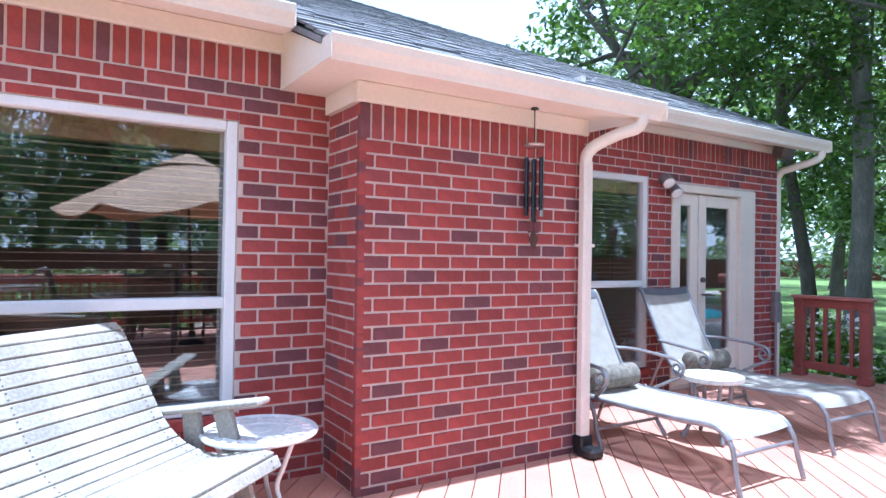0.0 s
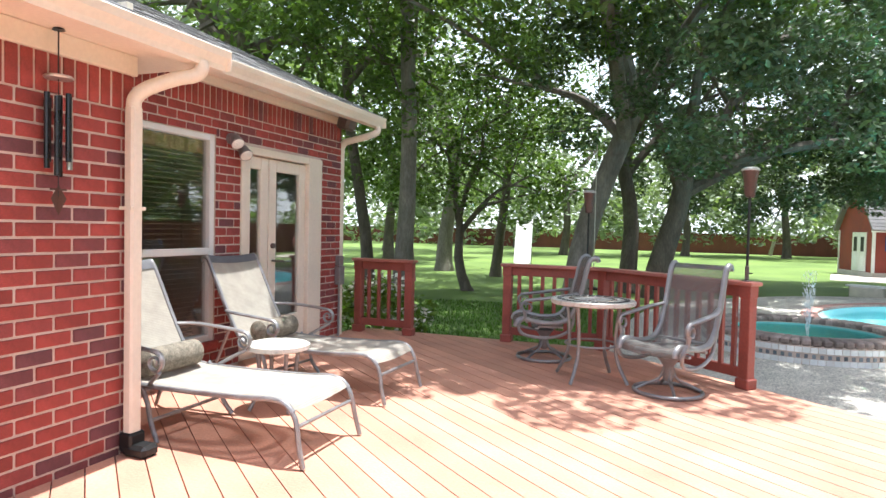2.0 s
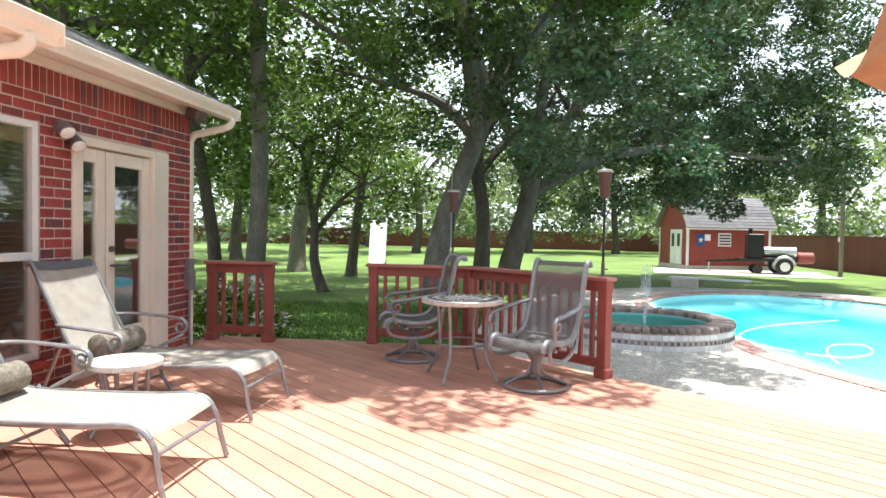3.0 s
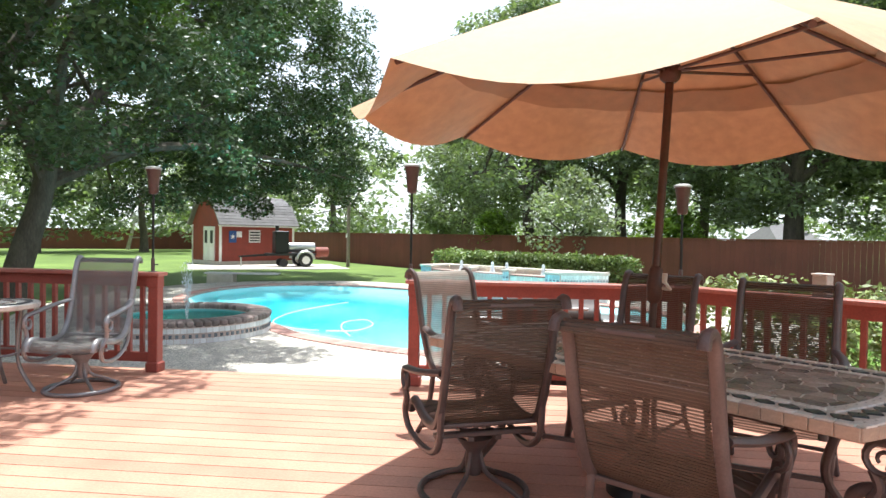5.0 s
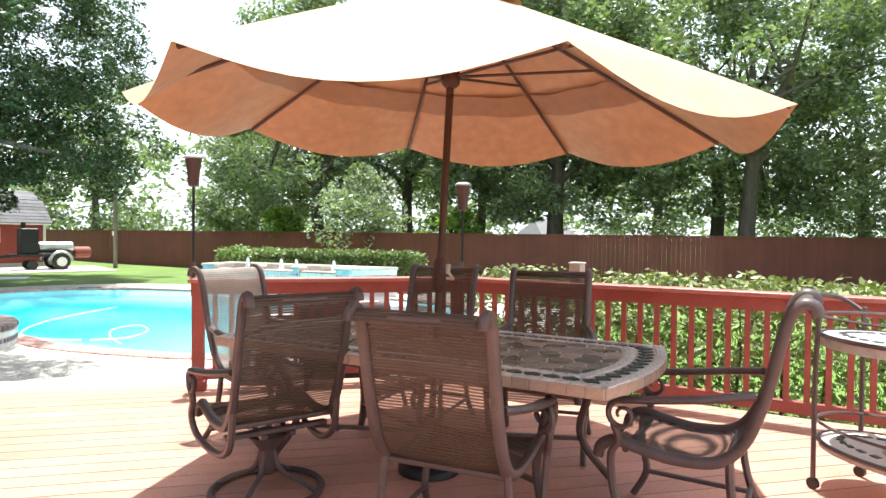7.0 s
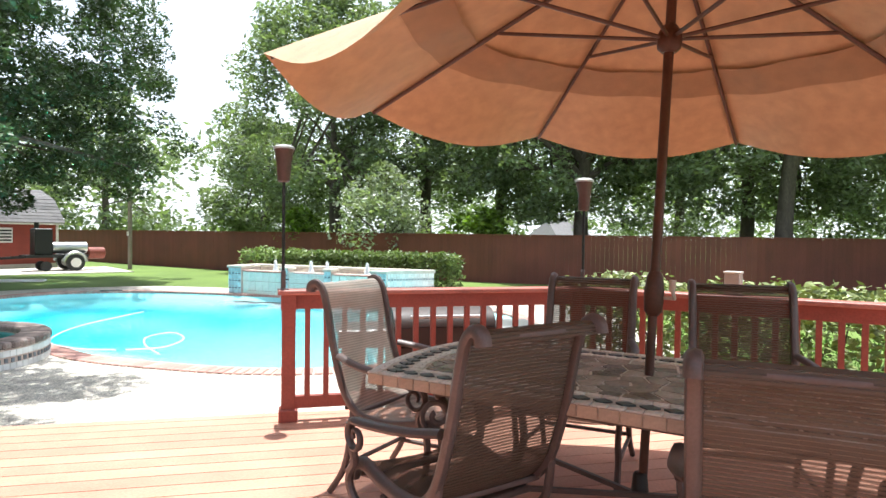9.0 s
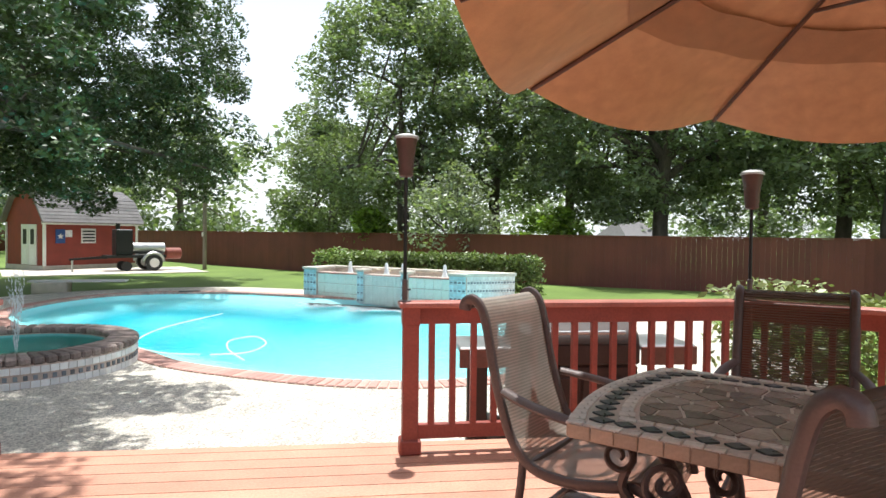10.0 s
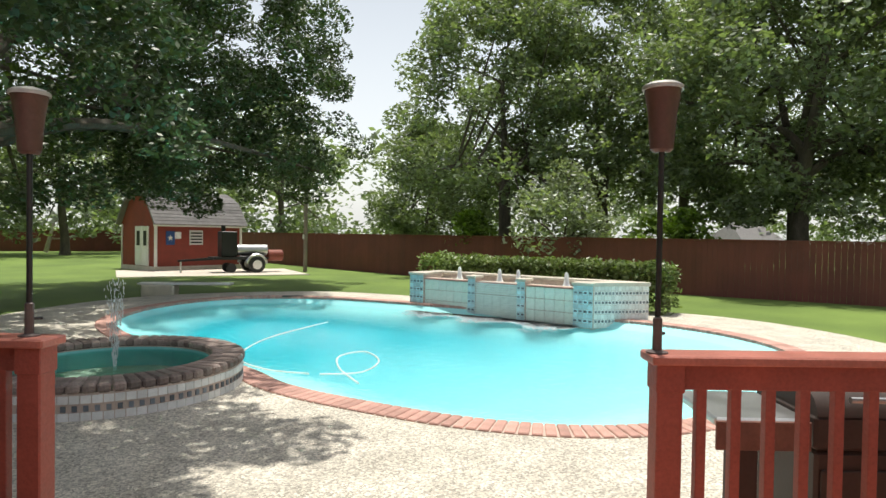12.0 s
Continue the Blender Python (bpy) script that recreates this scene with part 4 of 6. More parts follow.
TILE_GLASS = material("green_glass_block", (0.84, 0.88, 0.80), 0.45, 0, 0.08, 12, 60, 0.05, by_island=0.10)
STONE = material("pale_coping_stone", (0.62, 0.56, 0.48), 0.7, 0, 0.1, 6, 60, 0.2)
band = Geo()
for i in range(0, NC):
    s = (i + 0.5) / NC
    p, q = on_loop(POOL, s), on_loop(COPE, s)
    d = (q - p).normalized()
    c = p - d * 0.004
    band.box((c.x, c.y, WATER_Z + 0.045), (0.09 if i % 2 else 0.05, 0.012, 0.07), pose(0, 0, 0, 0, 0, math.degrees(math.atan2(d.y, d.x)) - 90))
tagged(part("waterline_tiles", band, TILE_BLUE, cope), kind="stuff")

# spa
SC, SR, SZ = Vector((4.62, 9.45)), 1.36, 0.0
spa = thing("spa", "round raised spa with brick rim and tiled side", "spa", Matrix.Translation((*SC, 0)))
g = Geo().lathe([(SR, PATIO_Z - 0.5), (SR, SZ - 0.08), (SR - 0.33, SZ - 0.08), (SR - 0.33, -1.1)], n=72)
g.f = g.f[:-2]
part("wall", g, MORTAR, spa)
lin = Geo().lathe([(SR - 0.334, -0.62), (SR - 0.334, -0.09)], n=48)
lin.f = lin.f[:-2]
part("lining", lin, SPA_PLASTER, spa)
part("floor", Geo().lathe([(SR - 0.33, -0.62), (SR - 0.33, -0.60)], n=48), SPA_PLASTER, spa)
rim = Geo().box((0, 0, 0), (0.112, 0.36, 0.085), None, 0.02).mesh("rim_brick", material("old_rim_brick", (0.27, 0.21, 0.185), 0.85, 0, 0.3, 8, 70, 0.5, by_object=0.45))
NR = 70
for i in range(NR):
    a = 2 * math.pi * i / NR
    part("rim_brick", rim, None, spa).matrix_basis = Matrix.Translation((math.cos(a) * (SR - 0.155), math.sin(a) * (SR - 0.155), SZ - 0.042)) @ pose(0, 0, 0, 0, 0, math.degrees(a) + 90)
t1 = Geo()
t2 = Geo()
for i in range(96):
    a = 2 * math.pi * i / 96
    for j, (z, gg) in enumerate(((-0.135, t2), (-0.215, t1), (-0.285, t2))):
        gg.box((math.cos(a) * (SR + 0.004), math.sin(a) * (SR + 0.004), z), (0.082 if j != 1 else 0.04, 0.014, 0.07 if j != 1 else 0.05), pose(0, 0, 0, 0, 0, math.degrees(a) + 90))
tagged(part("blue_tiles", t1, TILE_BLUE, spa), kind="stuff")
tagged(part("pale_tiles", t2, TILE_PALE, spa), kind="stuff")
sw = part("spa_water", Geo().lathe([(SR - 0.332, -0.125), (SR - 0.332, -0.115)], n=48), clear("spa_water", (0.70, 0.88, 0.84), 0.035, 0.12, 6), spa)
sw.visible_shadow = False
SPRAY = material("falling_water", (0.85, 0.88, 0.9), 0.2, 0, 0.05, 20, 80, 0.1)
jet = Geo()
rj = random.Random(2)
for i in range(420):
    q = rj.random()
    w = rj.uniform(0, 6.3)
    rad = 0.012 + 0.11 * q * rj.random()
    jet.box((0.05 + math.cos(w) * rad, math.sin(w) * rad, -0.14 + 0.95 * (q if rj.random() < 0.55 else q * 0.8)), (0.005, 0.005, rj.uniform(0.012, 0.05)))
tagged(part("water_jet", jet, SPRAY, spa, "thin fountain jet of falling drops"), kind="stuff")

# fountain wall
FALL = mesh_cloth("water_veil", (0.88, 0.92, 0.92), 0.5, 60, 0.3)
FL, FR = Vector((12.3, 14.5)), Vector((13.45, 9.85))
fdir = (FR - FL).normalized()
fang = math.degrees(math.atan2(fdir.y, fdir.x))
FLEN = (FR - FL).length
fm = Matrix.Translation((*FL, PATIO_Z - 0.14)) @ pose(0, 0, 0, 0, 0, fang)
fount = thing("fountain", "tiled fountain wall with glass block panels and low jets", "fountain", fm)
H = 0.44 - PATIO_Z + 0.14  # height over the water
SPLAY = (FLEN + 0.78, 0.95)  # back corner of the slanting end wall
g = Geo().span(0, FLEN, 0.04, 0.25, -0.3, H - 0.12).span(0, FLEN + 0.6, 0.88, 1.08, -0.3, H - 0.06).span(0, 0.3, 0.2, 1.0, -0.3, H - 0.07).span(0.2, FLEN - 0.2, 0.2, 0.95, -0.3, H - 0.3)
g.prism([(FLEN - 0.3, 0.1), (FLEN, 0.0), SPLAY, (FLEN + 0.5, 1.08)], -0.3, H - 0.07)
part("wall", g, MORTAR, fount)
bays = [(0.0, 0.42, "pier"), (0.42, 1.72, "glass"), (1.72, 1.92, "pier"), (1.92, 3.02, "glass"), (3.02, 3.22, "pier"), (3.22, 4.36, "glass"), (4.36, FLEN, "pier")]
for s0, s1, sort in bays:
    if sort == "pier":
        out = -0.04 if s1 - s0 > 0.3 else -0.02
        part("pier", Geo().span(s0, s1, out, 0.24, -0.3, H - 0.065), MORTAR, fount)
        top = Geo().span(s0 - 0.03, s1 + 0.03, out - 0.04, 0.3, H - 0.064, H, 0.012)
        part("pier_cap", top, STONE, fount)
        ta, tb = Geo(), Geo()
        nx = max(2, int((s1 - s0) / 0.1))
        nz = 9
        for i in range(nx):
            for j in range(nz):
                at = (s0 + (i + 0.5) * (s1 - s0) / nx, out - 0.003, -0.02 + (j + 0.5) * (H - 0.05) / nz)
                tb.box(at, ((s1 - s0) / nx - 0.006, 0.012, (H - 0.05) / nz - 0.006))
                if j % 2:  # a darker piece set into every second row
                    ta.box((at[0], at[1] - 0.006, at[2]), ((s1 - s0) / nx * 0.62, 0.006, (H - 0.05) / nz * 0.42))
        tagged(part("blue_tiles", ta, TILE_BLUE, fount), kind="stuff")
        tagged(part("pale_blue_tiles", tb, TILE_SKY, fount), kind="stuff")
    else:
        nx, nz = int((s1 - s0) / 0.2), 3
        blk = Geo().box((0, 0, 0), ((s1 - s0) / nx - 0.012, 0.03, (H - 0.16) / nz - 0.012), None, 0.006).mesh("glass_block", TILE_GLASS)
        for i in range(nx):
            for j in range(nz):
                part("glass_block", blk, None, fount).matrix_basis = Matrix.Translation((s0 + (i + 0.5) * (s1 - s0) / nx, 0.03, 0.0 + (j + 0.5) * (H - 0.16) / nz))
        part("spill_edge", Geo().span(s0, s1, -0.01, 0.26, H - 0.155, H - 0.125, 0.006), COPING, fount)
        if s0 == 1.92:
            part("water_sheet", Geo().sheet(lambda u, v: (s0 + u * (s1 - s0), -0.014 - 0.03 * v ** 2 + 0.004 * math.sin(u * 60), H - 0.12 - v * (H - 0.13)), 40, 8), FALL, fount, "thin white sheet of falling water", True)
part("back_cap", Geo().span(-0.03, FLEN + 0.52, 0.85, 1.12, H - 0.06, H, 0.012), STONE, fount)
part("side_cap", Geo().span(-0.03, 0.33, 0.3, 0.86, H - 0.068, H - 0.002, 0.012), STONE, fount)
part("end_cap", Geo().prism([(FLEN - 0.28, 0.302), (FLEN + 0.035, -0.03), (SPLAY[0] + 0.05, 0.93), (SPLAY[0] - 0.1, 1.14), (FLEN + 0.4, 1.0)], H - 0.068, H + 0.003), STONE, fount)
ta, tb = Geo(), Geo()
for i in range(16):
    for j in range(9):
        u = (i + 0.5) / 16
        at = (FLEN + 0.004 + 0.78 * u, 0.95 * u, -0.02 + (j + 0.5) * (H - 0.05) / 9)
        tb.box(at, (0.012, 0.07, (H - 0.05) / 9 - 0.006), pose(0, 0, 0, 0, 0, -39.4))
        if j % 2:
            ta.box((at[0] + 0.005, at[1] - 0.004, at[2]), (0.008, 0.045, (H - 0.05) / 9 * 0.5), pose(0, 0, 0, 0, 0, -39.4))
tagged(part("blue_tiles", ta, TILE_BLUE, fount), kind="stuff")
tagged(part("pale_tiles", tb, TILE_PALE, fount), kind="stuff")
ws = part("fountain_water", Geo().span(0.3, FLEN - 0.3, 0.25, 0.9, H - 0.2, H - 0.16), WATER, fount)
ws.visible_shadow = False
for s in (1.05, 2.2, 2.7, 3.9):
    part("jet", Geo().lathe([(0.10, H - 0.16), (0.07, H - 0.1), (0.05, H), (0.045, H + 0.1), (0.02, H + 0.15)], (s, 0.58, 0), 9), SPRAY, fount, "white bubbling water jet", True)
foam = Geo()
for i in range(5200):
    q = rj.random()
    x = 0.2 + q * (FLEN - 0.5)
    y = 0.0 - abs(rj.gauss(0, 0.20 + 0.25 * math.sin(q * 9) ** 2))
    foam.box((x, y, -0.008), (rj.uniform(0.02, 0.09), rj.uniform(0.015, 0.05), 0.006), pose(0, 0, 0, 0, 0, rj.uniform(0, 90)))
tagged(part("foam", foam, SPRAY, fount), kind="stuff")

# pool hose
hose = Geo().tube([(p[0], p[1], WATER_Z + 0.006) for p in smooth_path([(6.9, 9.3, 0), (6.55, 9.9, 0), (6.6, 10.9, 0), (7.6, 12.2, 0), (9.4, 13.4, 0)], 8)], 0.014, 8)
hose.tube([(p[0], p[1], WATER_Z + 0.006) for p in smooth_path([(7.0, 9.2, 0), (7.5, 9.0, 0), (8.1, 9.5, 0), (8.3, 10.2, 0), (7.8, 10.1, 0), (7.4, 9.4, 0), (7.15, 8.5, 0)], 8)], 0.014, 8)
hz = thing("pool_hose", "white floating pool cleaner hose on the water", "hose")
part("hose", hose, WHITE, hz, "", True)
# diving board
db = thing("diving_board", "short white diving board on a pedestal", "diving board", Matrix.Translation((7.85, 19.9, LAWN_Z)) @ pose(0, 0, 0, 0, 0, -32))
part("board", Geo().span(-0.5, 1.9, -0.22, 0.22, 0.31, 0.36, 0.01), WHITE, db)
part("pedestal", Geo().span(-0.4, 0.45, -0.25, 0.25, 0, 0.31, 0.03), STONE, db)
# skimmer lid
sk = thing("skimmer_lid", "dark pool skimmer opening in the coping", "skimmer")
part("lid", Geo().box((10.4, 17.1, PATIO_Z + 0.03), (0.55, 0.12, 0.03), pose(0, 0, 0, 0, 0, -25), 0.01), BLACK, sk)

# ---- deck furniture ----
def facing(x, y, f, z=0.0):
    """A pose on the deck whose +y looks along f."""
    return Matrix.Translation((x, y, z)) @ pose(0, 0, 0, 0, 0, math.degrees(math.atan2(f[1], f[0])) - 90)


def sling_chair(label, m, metal, cloth, base, group, w=0.505):
    """A high-backed sling chair with scrolled arms; base: 'swivel' or 'legs'."""
    root = thing("patio_chair", label, "chair", m, group)
    prof = smooth_path([(-0.485, 1.015), (-0.475, 1.048), (-0.44, 1.058), (-0.40, 1.02), (-0.372, 0.93), (-0.345, 0.80), (-0.305, 0.65), (-0.25, 0.51), (-0.16, 0.42), (0.0, 0.40), (0.14, 0.42), (0.24, 0.44), (0.30, 0.41), (0.315, 0.36)], 5)
    hw = w / 2
    for sx in (-1, 1):
        part("side_rail", Geo().tube([(sx * hw, p[0], p[1]) for p in prof], 0.020, 8, flat=1.3), metal, root, "", True)
        arm = [(sx * (hw + 0.005), -0.285, 0.70), (sx * (hw + 0.05), -0.14, 0.675), (sx * (hw + 0.06), 0.06, 0.645), (sx * (hw + 0.06), 0.19, 0.63)]
        arm = smooth_path(arm, 4)
        sweep = scroll((sx * (hw + 0.06), 0.20, 0.565), 0.066, -1.35, math.pi / 2, ((0, 1, 0), (0, 0, 1)), 20, 0.25)
        part("armrest", Geo().tube(arm + sweep[1:], [0.025] * len(arm) + [0.02 * (1 - 0.55 * i / 20) for i in range(1, 21)], 8, flat=0.7), metal, root, "", True)
        sup = smooth_path([(sx * (hw + 0.058), 0.235, 0.525), (sx * (hw + 0.05), 0.225, 0.46), (sx * (hw + 0.045), 0.27, 0.41), (sx * (hw + 0.04), 0.285, 0.35), (sx * (hw + 0.03), 0.23, 0.285), (sx * (hw + 0.015), 0.06, 0.255), (sx * hw, -0.12, 0.275), (sx * hw, -0.235, 0.36), (sx * hw, -0.262, 0.52)], 4)
        if base == "legs":  # the front leg runs down from the scroll
            sup = smooth_path([(sx * (hw + 0.058), 0.235, 0.525), (sx * (hw + 0.05), 0.215, 0.46), (sx * (hw + 0.035), 0.25, 0.39), (sx * (hw + 0.025), 0.245, 0.26), (sx * (hw + 0.025), 0.225, 0.14), (sx * (hw + 0.03), 0.29, 0.012)], 4)
        part("arm_support" if base != "legs" else "leg", Geo().tube(sup, 0.017, 7), metal, root, "", True)
    n = len(prof) - 1

    def cloth_at(u, v):
        t = min(int(v * n), n - 1)
        p = prof[t].lerp(prof[t + 1], v * n - t)
        sag = 0.018 * math.sin(math.pi * u)
        return ((u - 0.5) * (w - 0.02), p[0] + sag * (0.6 if p[1] > 0.5 else 0), p[1] - sag * (1 if p[1] < 0.5 else 0))

    g = Geo().sheet(cloth_at, 6, 44)
    part("sling", g, cloth, root, "", True)
    part("top_bar", Geo().tube([(-hw, -0.462, 1.032), (hw, -0.462, 1.032)], 0.012, 8), metal, root, "", True)
    for y, z in ((-0.19, 0.42), (0.20, 0.405)):
        part("cross_bar", Geo().tube([(-hw, y, z), (hw, y, z)], 0.014, 8), metal, root, "", True)
    if base == "swivel":
        ringp = [(0.27 * math.cos(a), 0.27 * math.sin(a), 0.018) for a in np.linspace(0, 2 * math.pi, 33)[:-1]]
        part("base_ring", Geo().tube(ringp, 0.017, 8, True), metal, root, "", True)
        for i in range(4):
            a = math.pi / 4 + i * math.pi / 2
            c, s = math.cos(a), math.sin(a)
            part("spoke", Geo().tube(smooth_path([(0.27 * c, 0.27 * s, 0.018), (0.17 * c, 0.17 * s, 0.07), (0.07 * c, 0.07 * s, 0.12), (0.03 * c, 0.03 * s, 0.22)], 4), 0.013, 7), metal, root, "", True)
        part("pedestal", Geo().lathe([(0.035, 0.10), (0.045, 0.14), (0.04, 0.22), (0.075, 0.27), (0.10, 0.30), (0.03, 0.33)], n=16), metal, root, "", True)
        part("seat_frame", Geo().bar((-hw, 0.10, 0.345), (hw, 0.10, 0.345), 0.04, 0.025, 0.005).bar((-hw, -0.14, 0.36), (hw, -0.14, 0.36), 0.04, 0.025, 0.005).bar((-0.07, -0.16, 0.335), (-0.07, 0.13, 0.335), 0.03, 0.02).bar((0.07, -0.16, 0.335), (0.07, 0.13, 0.335), 0.03, 0.02), metal, root)
    else:
        for sx in (-1, 1):
            part("leg", Geo().tube(smooth_path([(sx * hw, -0.20, 0.45), (sx * (hw + 0.01), -0.21, 0.30), (sx * (hw + 0.01), -0.25, 0.14), (sx * (hw + 0.02), -0.33, 0.012)], 4), 0.017, 8), metal, root, "", True)
            part("stretcher", Geo().tube([(sx * (hw + 0.025), 0.225, 0.14), (sx * (hw + 0.01), -0.25, 0.14)], 0.012, 7), metal, root, "", True)
        part("back_stretcher", Geo().tube([(-hw, -0.24, 0.16), (hw, -0.24, 0.16)], 0.012, 7), metal, root, "", True)
    return root


DG = "chairs round the dining table"
LOW = Matrix.Diagonal((1, 1, 0.975, 1))  # these two are flattened a little to fit the camera's view
sling_chair("brown sling swivel chair turned beside the dining table", facing(4.37, 1.14, (0.30, 0.954)) @ LOW, BROWN_METAL, BROWN_SLING, "swivel", DG)
sling_chair("brown sling chair drawn up to the dining table", facing(4.50, 0.03, (0.972, 0.236)) @ LOW, BROWN_METAL, BROWN_SLING, "legs", DG)
sling_chair("sling chair at the table end, its cloth coloured as sunlit", facing(4.934, 1.808, (0.125, -0.99)), BROWN_METAL, SUNLIT_SLING, "legs", DG)
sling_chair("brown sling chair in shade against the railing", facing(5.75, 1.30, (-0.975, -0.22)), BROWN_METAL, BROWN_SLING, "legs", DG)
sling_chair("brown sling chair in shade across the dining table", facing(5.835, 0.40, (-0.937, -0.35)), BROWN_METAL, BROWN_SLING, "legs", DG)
sling_chair("brown sling chair pulled out from the table end", facing(5.24, -0.64, (-0.12, 0.99)), BROWN_METAL, BROWN_SLING, "legs", DG)
BG = "chairs at the bistro table"
sling_chair("grey sling swivel chair turned away from the bistro table", facing(1.62, 5.37, (-0.95, -0.3)), GREY_METAL, GREY_SLING, "swivel", BG)
sling_chair("grey sling swivel chair beside the bistro table", facing(2.85, 4.45, (-0.52, -0.85)), GREY_METAL, GREY_SLING, "swivel", BG)

# dining table: stone mosaic
SLATE = material("brown_slate_pieces", (0.33, 0.275, 0.235), 0.22, 0, 0.2, 8, 60, 0.2, by_object=0.45)
GROUT = material("grout", (0.54, 0.49, 0.42), 0.8, 0, 0.1, 20, 120, 0.2)
TRAVERTINE = material("travertine_tile", (0.66, 0.62, 0.55), 0.3, 0, 0.12, 20, 110, 0.15, by_object=0.15)
DARK_TILE = material("dark_diamond_tile", (0.05, 0.055, 0.055), 0.3, 0, 0.2, 20, 90, 0.1, by_object=0.3)
TM = Matrix.Translation((5.06, 0.62, 0)) @ pose(0, 0, 0, 0, 0, 7)
TW, TL, BOW = 1.08, 2.16, 0.09
table = thing("dining_table", "oblong mosaic stone dining table with scrolled metal legs", "table", TM)


def end_y(x):
    return TL / 2 + BOW * (1 - (2 * x / TW) ** 2)


outline = [(TW / 2 * (1 - 2 * i / 14), end_y(TW / 2 * (1 - 2 * i / 14))) for i in range(15)]
outline = outline + [(-x, -y) for x, y in outline]
part("tabletop", Geo().prism([(x * 0.985, y * 0.985) for x, y in outline], 0.675, 0.722), GROUT, table)


def inset(d):
    return [(x * (1 - 2 * d / TW), y * (1 - d / (TL / 2))) for x, y in outline]


def tile_ring(d0, d1, pitch, mat, name, shape="square"):
    a, b = inset(d0), inset(d1)
    kk = len(a)
    acc = [0.0]
    for i in range(kk):
        acc.append(acc[-1] + (Vector(a[(i + 1) % kk]) - Vector(a[i])).length)
    n = int(acc[-1] / pitch)
    shared = {}
    for i in range(n):
        t = (i + 0.5) / n * acc[-1]
        j = max(q for q in range(kk) if acc[q] <= t)
        f = (t - acc[j]) / (acc[j + 1] - acc[j])
        p, q = Vector(a[j]).lerp(Vector(a[(j + 1) % kk]), f), Vector(b[j]).lerp(Vector(b[(j + 1) % kk]), f)
        e = (Vector(a[(j + 1) % kk]) - Vector(a[j])).normalized()
        c = (p + q) / 2
        wd = abs((p - q).dot(Vector((-e.y, e.x))))
        key = round(wd, 2)
        if key not in shared:
            if shape == "square":
                shared[key] = Geo().box((0, 0, 0), (acc[-1] / n - 0.006, key - 0.006, 0.01), None, 0.002).mesh(name, mat)
            else:
                h = key * 0.46
                shared[key] = Geo().prism([(-pitch * 0.42, 0), (0, -h), (pitch * 0.42, 0), (0, h)], -0.005, 0.005).mesh(name, mat)
        part(name, shared[key], None, table).matrix_basis = Matrix.Translation((c.x, c.y, 0.7235)) @ pose(0, 0, 0, 0, 0, math.degrees(math.atan2(e.y, e.x)))


tile_ring(0.005, 0.05, 0.062, TRAVERTINE, "edge_tile")
tile_ring(0.055, 0.125, 0.085, DARK_TILE, "diamond_tile", "diamond")
tile_ring(0.13, 0.175, 0.062, TRAVERTINE, "inner_tile")
# side rim tiles
RIM_TAN = material("tan_rim_tile", (0.46, 0.34, 0.25), 0.45, 0, 0.12, 20, 110, 0.15, by_object=0.12)
rimt = {}
for i in range(len(outline)):
    a, b = Vector(outline[i]), Vector(outline[(i + 1) % len(outline)])
    d = (b - a)
    n = max(1, int(d.length / 0.075))
    for j in range(n):
        c = a + d * (j + 0.5) / n
        key = round(d.length / n, 3)
        if key not in rimt:
            rimt[key] = Geo().box((0, 0, 0), (key - 0.0025, 0.012, 0.046), None, 0.003).mesh("rim_tile", RIM_TAN)
        part("rim_tile", rimt[key], None, table).matrix_basis = Matrix.Translation((c.x * 0.99, c.y * 0.99, 0.70)) @ pose(0, 0, 0, 0, 0, math.degrees(math.atan2(d.y, d.x)))
# broken slate pieces: jittered cells, each clipped against its neighbours
rs = random.Random(14)
field = [Vector(p) for p in inset(0.185)]
seeds = []
for i in range(-5, 6):
    for j in range(-12, 13):
        seeds.append(Vector((i * 0.095 + rs.uniform(-0.04, 0.04) + (j % 2) * 0.045, j * 0.095 + rs.uniform(-0.04, 0.04))))
for p in seeds:
    cell = field
    for q in seeds:
        if q is not p and (q - p).length < 0.27:
            n = (q - p).normalized()
            cell = clip(cell, n, n.dot((p + q) / 2) - 0.006)
            if len(cell) < 3:
                break
    if len(cell) > 2:
        part("slate_piece", Geo().prism([tuple(c) for c in cell], 0.716, 0.727), SLATE, table)
for sx in (-1, 1):
    for sy in (-1, 1):
        x, y = sx * 0.36, sy * 0.74
        part("leg", Geo().tube(smooth_path([(x * 1.15, y * 1.1, 0.67), (x * 0.9, y, 0.45), (x * 0.85, y * 0.96, 0.25), (x * 1.2, y * 1.12, 0.02)], 6), 0.021, 8), BROWN_METAL, table, "", True)
        curl = scroll((x * 1.22, y * 1.06, 0.56), 0.075, 1.4, -math.pi / 2, ((sx * 0.5, sy * 0.86, 0), (0, 0, 1)), 22, 0.2)
        part("leg_scroll", Geo().tube(curl, 0.012, 7), BROWN_METAL, table, "", True)
part("leg_frame", Geo().bar((-0.42, -0.8, 0.655), (-0.42, 0.8, 0.655), 0.03, 0.03).bar((0.42, -0.8, 0.655), (0.42, 0.8, 0.655), 0.03, 0.03).bar((-0.42, 0.8, 0.655), (0.42, 0.8, 0.655), 0.03, 0.03).bar((-0.42, -0.8, 0.655), (0.42, -0.8, 0.655), 0.03, 0.03).bar((-0.31, -0.71, 0.22), (0.31, 0.71, 0.22), 0.02, 0.02).bar((0.31, -0.71, 0.24), (-0.31, 0.71, 0.24), 0.02, 0.02), BROWN_METAL, table)

